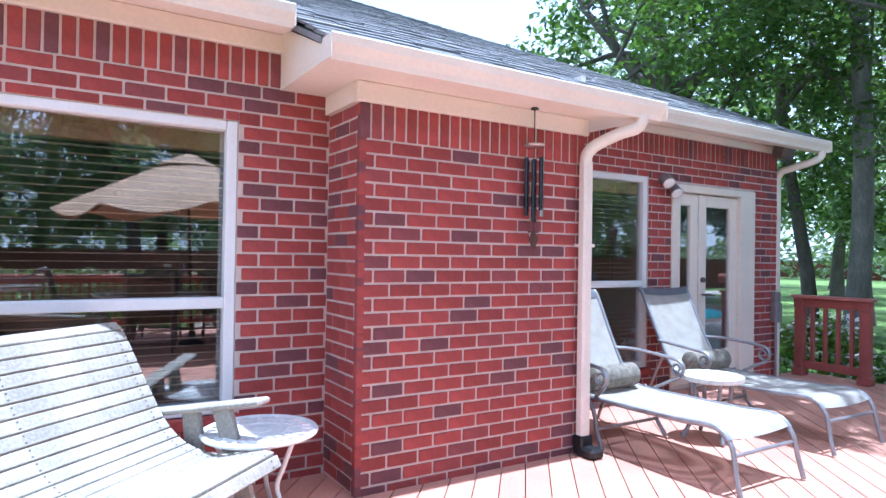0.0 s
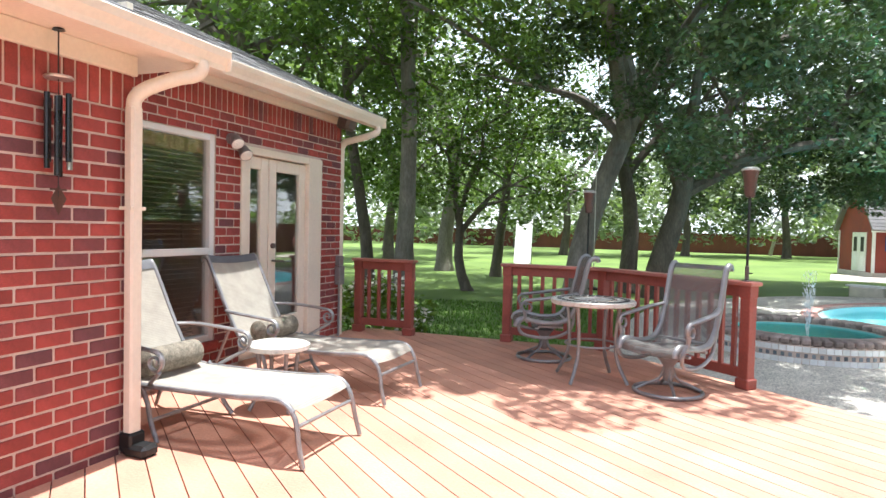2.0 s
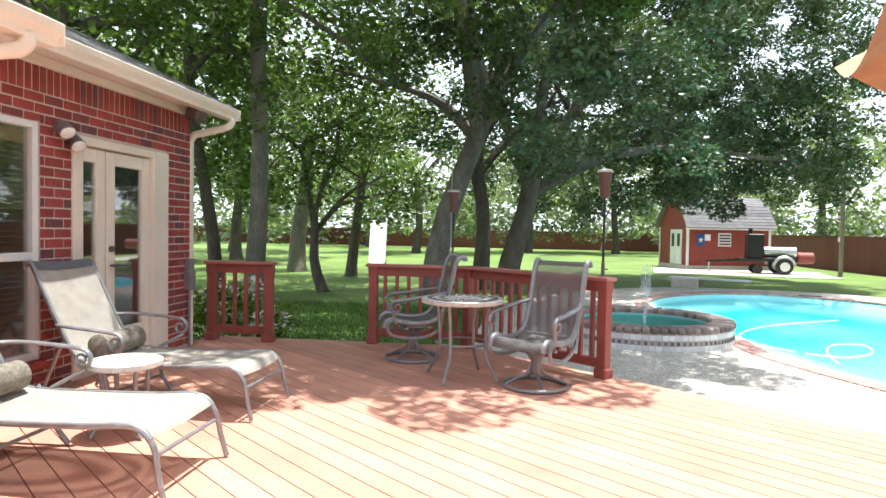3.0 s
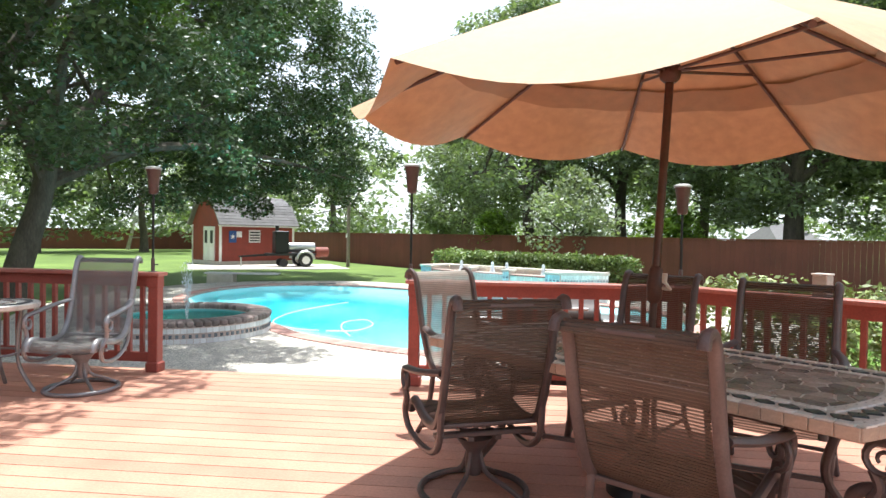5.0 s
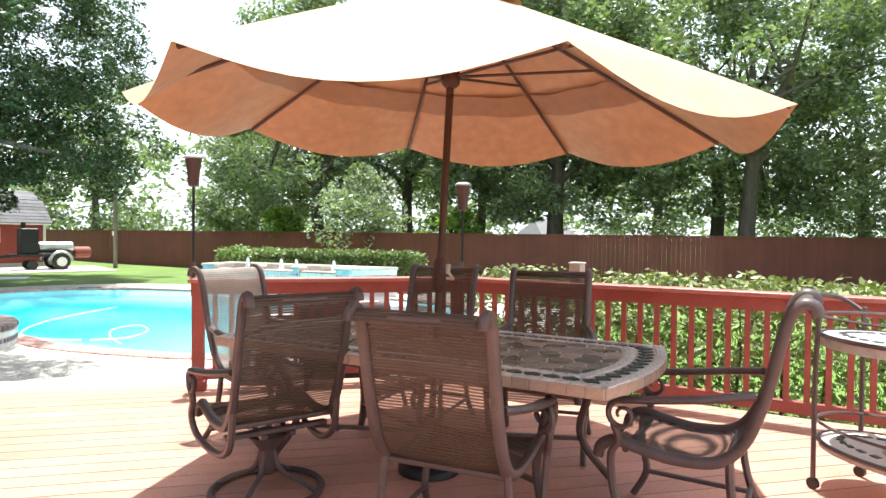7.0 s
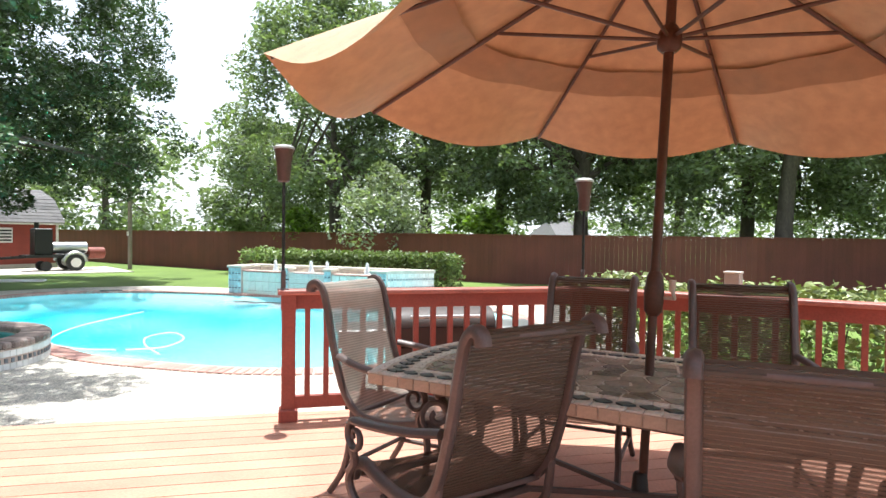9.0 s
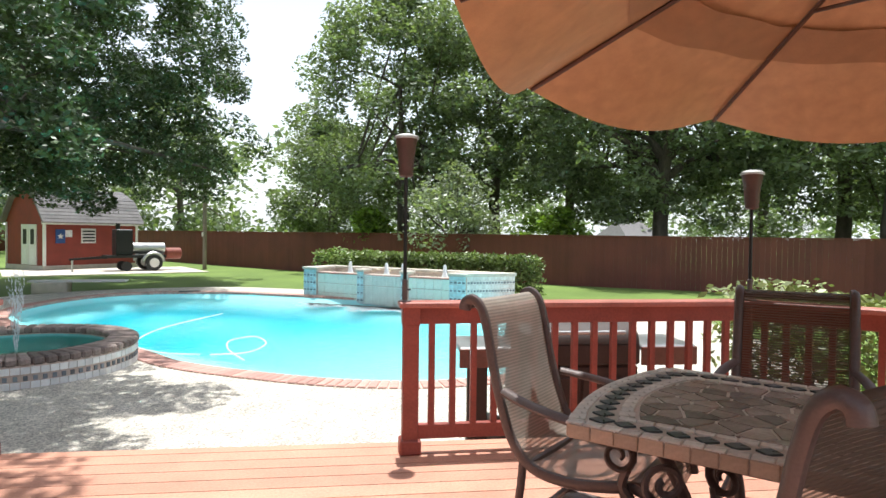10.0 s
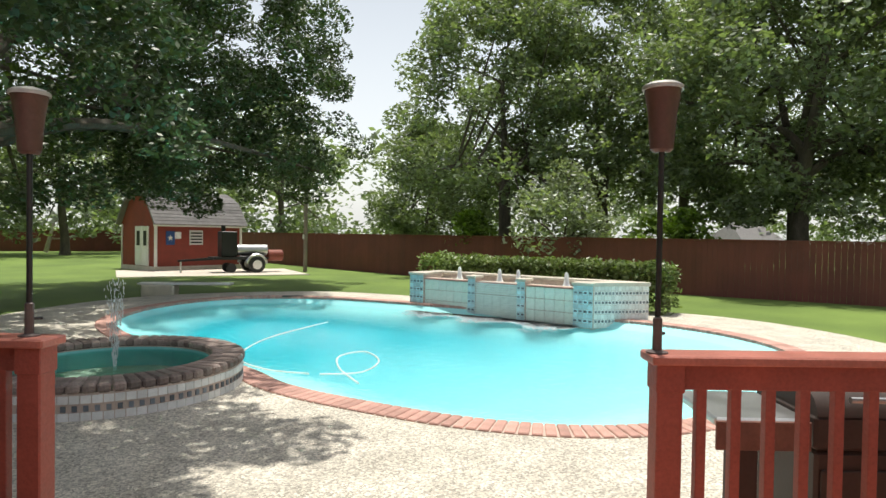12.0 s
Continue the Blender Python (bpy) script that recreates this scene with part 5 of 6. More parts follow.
# umbrella
PX, PY = 5.17, 0.62
LEAN = Matrix.Translation((0.011, 0.007, 2.13)) @ Vector((0.036, -0.029, 1)).to_track_quat("Z", "Y").to_matrix().to_4x4() @ Matrix.Translation((0, 0, -2.13))
umb = thing("patio_umbrella", "open tan market umbrella with a dark wooden pole", "umbrella", Matrix.Translation((PX, PY, 0)))
part("pole", Geo(LEAN).lathe([(0.019, 0.05), (0.019, 1.0), (0.021, 1.0), (0.021, 2.66)], n=14), DARK_WOOD, umb, "", True)
part("base_plate", Geo(Matrix.Translation((-0.065, 0.069, 0))).lathe([(0.17, 0.0), (0.17, 0.03), (0.14, 0.06), (0.05, 0.09), (0.03, 0.30), (0.022, 0.31)], n=28), BLACK, umb, "", True)
part("crank_housing", Geo(LEAN).lathe([(0.022, 0.98), (0.038, 1.0), (0.042, 1.08), (0.034, 1.15), (0.022, 1.17)], n=12), DARK_WOOD, umb, "", True)
part("crank_handle", Geo(LEAN).tube([(-0.02, -0.03, 1.06), (-0.06, -0.06, 1.06), (-0.10, -0.02, 1.10)], 0.009, 7).lathe([(0.012, 0), (0.014, 0.05)], (-0.10, -0.02, 1.09), 8), GROUT, umb, "", True)
part("runner_hub", Geo(LEAN).lathe([(0.03, 2.10), (0.05, 2.12), (0.055, 2.17), (0.04, 2.20), (0.025, 2.22)], n=16), DARK_WOOD, umb, "", True)
APEX, TIPZ, RAD, A0 = 2.66, 1.925, 1.66, radians(3.5)


def rib_point(a, s):
    return Vector((math.cos(a) * RAD * s, math.sin(a) * RAD * s, APEX - (APEX - TIPZ) * s ** 1.04 + 0.055 * math.sin(a) * RAD * s))


for i in range(8):
    a = A0 + i * math.pi / 4
    part("rib", Geo().tube([rib_point(a, s) - Vector((0, 0, 0.022)) for s in (0.03, 0.3, 0.6, 0.985)], 0.011, 6), DARK_WOOD, umb)
    part("strut", Geo().tube([(math.cos(a) * 0.05, math.sin(a) * 0.05, 2.16), rib_point(a, 0.50) - Vector((0, 0, 0.03))], 0.009, 6), DARK_WOOD, umb)

    def cloth_at(u, v, a=a):
        """v from the apex out, u across from rib to rib; the hem hangs between the ribs."""
        p, q = rib_point(a, v), rib_point(a + math.pi / 4, v)
        c = p.lerp(q, u)
        sag = math.sin(math.pi * u) * (0.095 * max(0, (v - 0.62) / 0.38) ** 1.6 + 0.02 * v)
        fold = 0.012 * math.sin(v * 16 + 2 * math.sin(u * 3.1)) * math.sin(math.pi * u) * v
        return (c.x, c.y, c.z - sag + fold)

    part("canopy_panel", Geo().sheet(cloth_at, 12, 22), CANOPY, umb, "", True)
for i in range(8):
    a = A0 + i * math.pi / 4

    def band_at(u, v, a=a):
        """A strip of double cloth under each panel, its shade put into the colour."""
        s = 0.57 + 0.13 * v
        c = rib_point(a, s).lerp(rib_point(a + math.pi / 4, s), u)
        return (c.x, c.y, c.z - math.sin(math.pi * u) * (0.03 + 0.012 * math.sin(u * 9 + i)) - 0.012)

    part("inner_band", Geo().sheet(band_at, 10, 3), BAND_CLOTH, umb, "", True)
part("vent_cap", Geo().lathe([(0.42, APEX - 0.155), (0.30, APEX - 0.095), (0.12, APEX - 0.005), (0.02, APEX + 0.03)], n=8), CANOPY, umb)
part("finial", Geo().lathe([(0.015, APEX), (0.03, APEX + 0.06), (0.02, APEX + 0.10), (0.006, APEX + 0.13)], n=12), DARK_WOOD, umb, "", True)

# bistro table
def round_table(name, label, m, r, h, metal, mosaic=True):
    root = thing(name, label, "table", m)
    part("tabletop", Geo().lathe([(r - 0.02, h - 0.045), (r, h - 0.035), (r, h - 0.006), (r - 0.008, h)], n=40), TRAVERTINE, root, "", False)
    if mosaic:
        for q, mt in ((0.80, DARK_TILE), (0.52, SLATE)):
            n = int(2 * math.pi * r * q / 0.07)
            d = Geo().box((0, 0, 0), (0.055, 0.04, 0.008), None, 0.002).mesh("mosaic_tile", mt)
            for i in range(n):
                a = 2 * math.pi * i / n
                part("mosaic_tile", d, None, root).matrix_basis = Matrix.Translation((math.cos(a) * r * q, math.sin(a) * r * q, h + 0.001)) @ pose(0, 0, 0, 0, 0, math.degrees(a) + 90)
    for i in range(4):
        a = math.pi / 4 + i * math.pi / 2
        c, s = math.cos(a), math.sin(a)
        part("leg", Geo().tube(smooth_path([(c * r * 0.7, s * r * 0.7, h - 0.04), (c * r * 0.62, s * r * 0.62, h * 0.6), (c * r * 0.66, s * r * 0.66, h * 0.3), (c * r * 0.95, s * r * 0.95, 0.012)], 5), 0.016, 8), metal, root, "", True)
    part("shelf_ring", Geo().tube([(math.cos(a) * r * 0.63, math.sin(a) * r * 0.63, h * 0.45) for a in np.linspace(0, 2 * math.pi, 29)[:-1]], 0.010, 6, True), metal, root, "", True)
    return root


round_table("bistro_table", "round mosaic topped bistro table with metal legs", facing(2.20, 4.63, (0.9, 0.4)), 0.37, 0.72, GREY_METAL)
round_table("side_table", "small round pale side table between the loungers", facing(0.25, 2.72, (1, 0.2)), 0.22, 0.47, GREY_METAL, False)

# loungers
CAMO = material("patterned_pillow_cloth", (0.30, 0.26, 0.20), 0.85, 0, 0.6, 26, 140, 0.2, tint=(0.09, 0.075, 0.055))


def lounger(m, label):
    """A sling chaise: +y towards its foot end; the origin on the deck under its middle."""
    root = thing("sun_lounger", label, "lounger", m, "loungers by the house")
    w = 0.30
    bed = smooth_path([(-0.62, 1.00), (-0.60, 1.03), (-0.565, 1.02), (-0.49, 0.88), (-0.37, 0.64), (-0.24, 0.42), (-0.12, 0.345), (0.2, 0.335), (0.7, 0.345), (0.90, 0.36), (1.0, 0.345), (1.05, 0.30)], 5)
    for sx in (-1, 1):
        part("side_rail", Geo().tube([(sx * w, p[0], p[1]) for p in bed], 0.017, 8), GREY_METAL, root, "", True)
        part("leg", Geo().tube(smooth_path([(sx * w, 1.02, 0.33), (sx * w, 1.07, 0.26), (sx * (w + 0.01), 1.10, 0.12), (sx * (w + 0.015), 1.13, 0.01)], 4), 0.015, 8), GREY_METAL, root, "", True)
        part("leg", Geo().tube(smooth_path([(sx * w, -0.05, 0.36), (sx * (w + 0.01), 0.03, 0.24), (sx * (w + 0.01), 0.06, 0.12), (sx * (w + 0.03), 0.13, 0.01)], 4), 0.015, 8), GREY_METAL, root, "", True)
        arm = smooth_path([(sx * w, -0.36, 0.60), (sx * (w + 0.07), -0.22, 0.60), (sx * (w + 0.09), 0.02, 0.585), (sx * (w + 0.09), 0.17, 0.57)], 5)
        curl = scroll((sx * (w + 0.09), 0.17, 0.505), 0.065, -1.4, math.pi / 2, ((0, 1, 0), (0, 0, 1)), 20, 0.25)
        part("armrest", Geo().tube(arm + curl[1:], [0.019] * len(arm) + [0.019 * (1 - 0.5 * i / 20) for i in range(1, 21)], 8, flat=0.7), GREY_METAL, root, "", True)
        part("arm_support", Geo().tube(smooth_path([(sx * (w + 0.085), 0.20, 0.45), (sx * (w + 0.04), 0.12, 0.40), (sx * w, 0.04, 0.35)], 4), 0.013, 7), GREY_METAL, root, "", True)
        part("rear_leg", Geo().tube(smooth_path([(sx * w, -0.30, 0.50), (sx * w, -0.42, 0.25), (sx * w, -0.52, 0.01)], 4), 0.014, 7), GREY_METAL, root, "", True)
    for y, z in ((1.07, 0.22), (0.06, 0.13)):
        part("foot_bar", Geo().tube([(-w, y, z), (w, y, z)], 0.012, 7), GREY_METAL, root, "", True)
    n = len(bed) - 1

    def cloth_at(u, v):
        t = min(int(v * n), n - 1)
        p = bed[t].lerp(bed[t + 1], v * n - t)
        return ((u - 0.5) * (2 * w - 0.02), p[0], p[1] + 0.008 - 0.015 * math.sin(math.pi * u))

    part("sling", Geo().sheet(cloth_at, 6, 46), TAN_SLING, root, "", True)
    part("headrest_cover", Geo().sheet(lambda u, v: (lambda p: (p[0] * 1.01, p[1] + 0.006, p[2] + 0.006))(cloth_at(u, v * 0.22)), 6, 14), HEAD_CLOTH, root, "dark grey cloth over the head end", True)
    pil = []
    for i in range(13):
        s = i / 12
        pil.append((0.085 * min(1, 3.2 * math.sin(math.pi * min(max(s, 0.02), 0.98)) ** 0.5 * 0.6 + 0.3), s))
    g = Geo(Matrix.Translation((-0.26, -0.10, 0.44)) @ pose(0, 0, 0, 0, 90, 0))
    g.lathe([(0.02, 0.0)] + [(min(0.085, r), 0.52 * s) for r, s in pil[1:-1]] + [(0.02, 0.52)], n=18)
    part("pillow", g, CAMO, root, "rolled patterned bolster pillow", True)
    return root


lounger(facing(-0.06, 2.12, (1, 0.0)), "sunlit tan sling lounger with a raised back")
lounger(facing(-0.19, 3.42, (1, -0.03)), "tan sling lounger dappled with shade near the door")

# slatted glider bench
WEATHERED = material("weathered_pale_wood", (0.36, 0.325, 0.27), 0.8, 0, 0.24, 4, 70, 0.35, by_object=0.1, stretch=(1, 1, 1))
f = Vector((0.75, 0.66))
bench = thing("garden_bench", "weathered pale wooden slatted glider bench", "bench", facing(-0.02, -0.83, f))
bp = smooth_path([(-0.46, 0.955), (-0.40, 0.90), (-0.32, 0.77), (-0.23, 0.62), (-0.12, 0.47), (0.01, 0.39), (0.17, 0.37), (0.33, 0.40), (0.44, 0.405), (0.48, 0.35)], 8)
cum = [0.0]
for a, b in zip(bp, bp[1:]):
    cum.append(cum[-1] + (b - a).length)
slat = Geo().box((0.68, 0, 0), (1.36, 0.0545, 0.020), None, 0.004).mesh("slat", WEATHERED)
ns = int(cum[-1] / 0.058)
for i in range(ns):
    t = (i + 0.5) * cum[-1] / ns
    j = max(q for q in range(len(bp) - 1) if cum[q] <= t)
    p = bp[j].lerp(bp[j + 1], (t - cum[j]) / (cum[j + 1] - cum[j]))
    d = bp[j + 1] - bp[j]
    ob = part("slat", slat, None, bench)
    ob.matrix_basis = Matrix.Translation((0, p[0], p[1])) @ pose(0, 0, 0, math.degrees(math.atan2(d[1], d[0])), 0, 0)
    heads = Geo(ob.matrix_basis.copy())
    for x in (0.06, 0.68, 1.30):
        for y in (-0.014, 0.014):
            heads.lathe([(0.0045, 0.009), (0.0045, 0.0112)], (x, y, 0), 8)
    part("screw_heads", heads, BROWN_METAL, bench)
for x in (0.03, 1.33, 0.68):
    side = Geo()
    for a, b in zip(bp, bp[1:]):
        d = (b - a).normalized()
        n = Vector((d[1], -d[0])) * 0.047
        side.bar((x, a[0] + n[0], a[1] + n[1]), (x, b[0] + n[0], b[1] + n[1]), 0.03, 0.07)
    part("curved_support", side, WEATHERED, bench)
for x in (-0.055, 1.415):
    part("armrest", Geo().bar((x, -0.34, 0.505), (x, 0.36, 0.625), 0.10, 0.03, 0.010), WEATHERED, bench)
    part("arm_post", Geo().bar((x, 0.13, 0.575), (x, 0.30, 0.05), 0.03, 0.10, 0.005, (0, 1, 0)), WEATHERED, bench)
    part("arm_post", Geo().bar((x, -0.04, 0.545), (x, 0.02, 0.05), 0.03, 0.10, 0.005, (0, 1, 0)), WEATHERED, bench)
    part("runner", Geo().bar((x, -0.45, 0.035), (x, 0.45, 0.035), 0.06, 0.07, 0.008), WEATHERED, bench)
part("stretcher", Geo().bar((-0.05, 0.13, 0.09), (1.41, 0.13, 0.09), 0.03, 0.08, 0.005).bar((-0.05, -0.1, 0.09), (1.41, -0.1, 0.09), 0.03, 0.08, 0.005), WEATHERED, bench)

# white cast side table
lace = thing("cast_table", "small white cast metal table with a lacy top", "table", Matrix.Translation((0.0, -0.51, 0)))
WHITE_IRON = material("white_iron", (0.80, 0.80, 0.78), 0.4, 0, 0.05, 10, 80, 0.1)
for q, rr0 in ((0.27, 0.014), (0.20, 0.010), (0.13, 0.010), (0.05, 0.012)):
    part("ring", Geo().tube([(math.cos(a) * q, math.sin(a) * q, 0.43) for a in np.linspace(0, 2 * math.pi, 33)[:-1]], rr0, 6, True), WHITE_IRON, lace, "", True)
for i in range(24):
    a = 2 * math.pi * i / 24
    part("spoke", Geo().bar((math.cos(a) * 0.14, math.sin(a) * 0.14, 0.43), (math.cos(a) * 0.265, math.sin(a) * 0.265, 0.43), 0.024, 0.012), WHITE_IRON, lace)
part("tabletop", Geo().lathe([(0.15, 0.424), (0.15, 0.434)], n=28), WHITE_IRON, lace)
for i in range(3):
    a = 0.5 + i * 2.094
    c, s = math.cos(a), math.sin(a)
    part("leg", Geo().tube(smooth_path([(c * 0.22, s * 0.22, 0.42), (c * 0.16, s * 0.16, 0.28), (c * 0.12, s * 0.12, 0.16), (c * 0.22, s * 0.22, 0.01)], 5), 0.012, 7), WHITE_IRON, lace, "", True)

# serving cart
cart = thing("serving_cart", "two-tier metal serving cart with mosaic trays", "cart", facing(6.17, -1.44, (0.45, 0.89)))
for z in (0.25, 0.80):
    el = [(0.29 * math.cos(a), 0.44 * math.sin(a), z) for a in np.linspace(0, 2 * math.pi, 37)[:-1]]
    part("tray", Geo().prism(el, z - (0.055 if z > 0.5 else 0.03), z + 0.005), TRAVERTINE if z > 0.5 else GROUT, cart)
    part("tray_rim", Geo().tube(el, 0.012, 7, True), BROWN_METAL, cart, "", True)
    part("gallery_rail", Geo().tube([(p[0] * 1.02, p[1] * 1.02, z + 0.10) for p in el], 0.008, 6, True), BROWN_METAL, cart, "", True)
    part("tray_inlay", Geo().lathe([(0.13, z + 0.005), (0.13, z + 0.009)], n=24), SLATE, cart)
    n = 26
    d = Geo().box((0, 0, 0), (0.03, 0.045, 0.006), None, 0.002).mesh("mosaic_tile", DARK_TILE)
    for i in range(n):
        a = 2 * math.pi * i / n
        part("mosaic_tile", d, None, cart).matrix_basis = Matrix.Translation((0.18 * math.cos(a), 0.34 * math.sin(a), z + 0.007)) @ pose(0, 0, 0, 0, 0, math.degrees(a))
for sx in (-1, 1):
    for sy in (-1, 1):
        part("post", Geo().tube(smooth_path([(sx * 0.19, sy * 0.36, 0.93), (sx * 0.20, sy * 0.37, 0.6), (sx * 0.20, sy * 0.37, 0.06)], 4), 0.013, 7), BROWN_METAL, cart, "", True)
        part("caster", Geo().tube([(sx * 0.20 - 0.012, sy * 0.37, 0.03), (sx * 0.20 + 0.012, sy * 0.37, 0.03)], 0.03, 12), BLACK, cart)
part("push_handle", Geo().tube(smooth_path([(-0.19, 0.36, 0.90), (-0.17, 0.48, 0.97), (0, 0.52, 0.99), (0.17, 0.48, 0.97), (0.19, 0.36, 0.90)], 5), 0.014, 8), BROWN_METAL, cart, "", True)

# torches
CANISTER = material("brown_canister", (0.085, 0.042, 0.032), 0.45, 0, 0.15, 10, 60, 0.15)
LID = material("grey_lid", (0.42, 0.41, 0.38), 0.45, 0.3)


def torch(x, y, z0, top, label):
    root = thing("garden_torch", label, "torch", Matrix.Translation((x, y, z0)), "torches on the railing")
    h = top - z0
    part("pole", Geo().lathe([(0.011, 0.0), (0.011, h - 0.24)], n=10), BLACK, root)
    part("socket", Geo().lathe([(0.04, 0.0), (0.04, 0.006), (0.017, 0.012), (0.017, 0.13), (0.011, 0.135)], n=12), BROWN_METAL, root)
    part("canister", Geo().lathe([(0.030, h - 0.26), (0.042, h - 0.25), (0.052, h - 0.12), (0.064, h - 0.045), (0.068, h - 0.03)], n=20), CANISTER, root, "", True)
    part("lid", Geo().lathe([(0.074, h - 0.032), (0.074, h - 0.018), (0.055, h - 0.006), (0.03, h)], n=20), LID, root, "pale metal lid", True)
    part("thumb_screw", Geo().tube([(0.015, 0, 0.07), (0.045, 0, 0.07)], 0.006, 6), BLACK, root)


torch(3.45, 4.93, 0.92, 1.90, "brown canister garden torch on the bistro railing post")
torch(5.25, 3.28, 0.92, 1.925, "brown canister garden torch at the deck opening")
torch(7.06, 1.88, 0.92, 1.775, "brown canister garden torch at the railing bend")
torch(1.93, 6.12, 0.92, 1.78, "brown canister garden torch behind the bistro chair")
bx = thing("rail_box", "small pale square box on the railing cap", "box", Matrix.Translation((7.17, 0.80, 0.92)))
part("body", Geo().span(-0.05, 0.05, -0.05, 0.05, 0, 0.15, 0.006), GROUT, bx)
part("cap", Geo().span(-0.055, 0.055, -0.055, 0.055, 0.15, 0.165, 0.004), STONE, bx)

# grill on the patio
STEEL = material("brushed_steel", (0.55, 0.55, 0.54), 0.35, 0.9, 0.08, 5, 120, 0.05)
GRILL_BROWN = material("dark_grill_enamel", (0.055, 0.035, 0.028), 0.55, 0.0, 0.12, 6, 60, 0.05)
SKIRT = material("brown_shelf_skirt", (0.20, 0.095, 0.07), 0.45, 0, 0.15, 8, 60, 0.1)
gm = Matrix.Translation((6.66, 3.00, PATIO_Z)) @ pose(0, 0, 0, 0, 0, -39.4)
grill = thing("barbecue_grill", "dark gas grill with steel side shelves", "grill", gm)
part("cabinet", Geo().span(-0.42, 0.42, -0.26, 0.26, 0.10, 0.74, 0.015), GRILL_BROWN, grill)
for sx in (-1, 1):
    part("cabinet_door", Geo().span(0.01 if sx > 0 else -0.40, 0.40 if sx > 0 else -0.01, -0.275, -0.262, 0.14, 0.66, 0.004), GRILL_BROWN, grill)
    part("side_shelf", Geo().span(0.44 if sx > 0 else -0.86, 0.86 if sx > 0 else -0.44, -0.25, 0.25, 0.84, 0.88, 0.01), STEEL, grill)
    part("shelf_skirt", Geo().span(0.44 if sx > 0 else -0.86, 0.86 if sx > 0 else -0.44, -0.265, -0.252, 0.74, 0.87, 0.004), SKIRT, grill)
    for sy in (-0.2, 0.2):
        part("caster", Geo().tube([(sx * 0.36 - 0.02, sy, 0.05), (sx * 0.36 + 0.02, sy, 0.05)], 0.05, 14), BLACK, grill)
part("shelf_panel", Geo().span(-0.80, -0.66, -0.24, -0.20, 0.02, 0.83, 0.006), GRILL_BROWN, grill)
part("firebox", Geo().span(-0.43, 0.43, -0.27, 0.27, 0.745, 0.90, 0.015), GRILL_BROWN, grill)
lidg = Geo()
arc = [(0.27 * math.cos(a), 0.895 + 0.15 * math.sin(a)) for a in np.linspace(0, math.pi, 13)]
lidg.add([(x, y, z) for x in (-0.42, 0.42) for y, z in arc], [(i, i + 1, 14 + i, 13 + i) for i in range(12)] + [tuple(range(13))[::-1], tuple(range(13, 26)), (0, 13, 25, 12)])
part("lid", lidg, GRILL_BROWN, grill, "domed dark grill lid", True)
part("lid_handle", Geo().tube([(-0.3, -0.30, 0.98), (0.3, -0.30, 0.98)], 0.014, 8), STEEL, grill)
tank = part("gas_tank", Geo().lathe([(0.10, 0.02), (0.15, 0.06), (0.15, 0.26), (0.10, 0.33), (0.04, 0.35)], (-0.62, 0, 0), 20), material("pale_tank", (0.22, 0.20, 0.18), 0.5), grill, "", True)

# ---- on the house ----
ds = thing("downspout", "cream painted metal downspout at the bay corner", "downspout")


def spout(pts, w=0.072):
    return Geo().tube(smooth_path(pts, 6), w * 0.56, 10)


part("pipe", Geo().span(0.018, 0.085, 1.585, 1.665, 0.12, 1.96, 0.012), CREAM, ds)
part("elbow", spout([(0.05, 1.625, 1.93), (0.06, 1.625, 2.00), (0.11, 1.66, 2.06), (0.22, 1.76, 2.13), (0.29, 1.83, 2.16), (0.32, 1.85, 2.20), (0.32, 1.85, 2.24)]), CREAM, ds, "", True)
part("strap", Geo().span(0.0, 0.09, 1.575, 1.675, 1.38, 1.40), CREAM, ds)
part("boot", Geo().span(0.005, 0.10, 1.57, 1.68, 0.02, 0.13, 0.012).span(0.03, 0.20, 1.565, 1.685, 0.0, 0.07, 0.02), BLACK, ds, "black plastic drain boot")
ds2 = thing("downspout", "cream painted downspout elbow at the house corner", "downspout")
part("elbow", spout([(-0.54, 5.74, 2.52), (-0.54, 5.74, 2.46), (-0.60, 5.70, 2.41), (-0.80, 5.64, 2.35), (-0.90, 5.61, 2.32), (-0.95, 5.60, 2.25)]), CREAM, ds2, "", True)
part("pipe", Geo().span(-0.99, -0.92, 5.565, 5.64, -0.3, 2.27, 0.01), CREAM, ds2)

chime = thing("wind_chime", "hanging wind chime with dark metal tubes", "wind chime", Matrix.Translation((0.075, 1.155, 0)))
part("cord", Geo().tube([(0, 0, 2.245), (0, 0, 2.02)], 0.004, 5).tube([(0, 0, 2.0), (0, 0, 1.43)], 0.002, 5), BLACK, chime)
part("hook", Geo().lathe([(0.03, 2.235), (0.02, 2.245)], n=10), BLACK, chime)
part("disc", Geo().lathe([(0.062, 2.0), (0.066, 2.008), (0.06, 2.016)], n=20), STEEL, chime)
DARK_TUBE = material("dark_chime_tube", (0.045, 0.045, 0.05), 0.3, 0.7)
for i in range(6):
    a = i * math.pi / 3 + 0.3
    part("tube", Geo().tube([(0.052 * math.cos(a), 0.052 * math.sin(a), 1.93 - 0.02 * (i % 2)), (0.052 * math.cos(a), 0.052 * math.sin(a), 1.60 - 0.035 * (i % 3))], 0.0135, 10), STEEL if i == 1 else DARK_TUBE, chime)
part("sail", Geo().prism([(0, -0.045), (0.006, 0), (0, 0.045), (-0.006, 0)], 1.46, 1.47).add([(0, 0, 1.34), (0.004, -0.042, 1.42), (0, 0, 1.49), (0.004, 0.042, 1.42), (-0.004, 0, 1.42)], [(0, 1, 4), (1, 2, 4), (2, 3, 4), (3, 0, 4), (0, 3, 2, 1)]), DARK_WOOD, chime, "diamond shaped wooden sail")

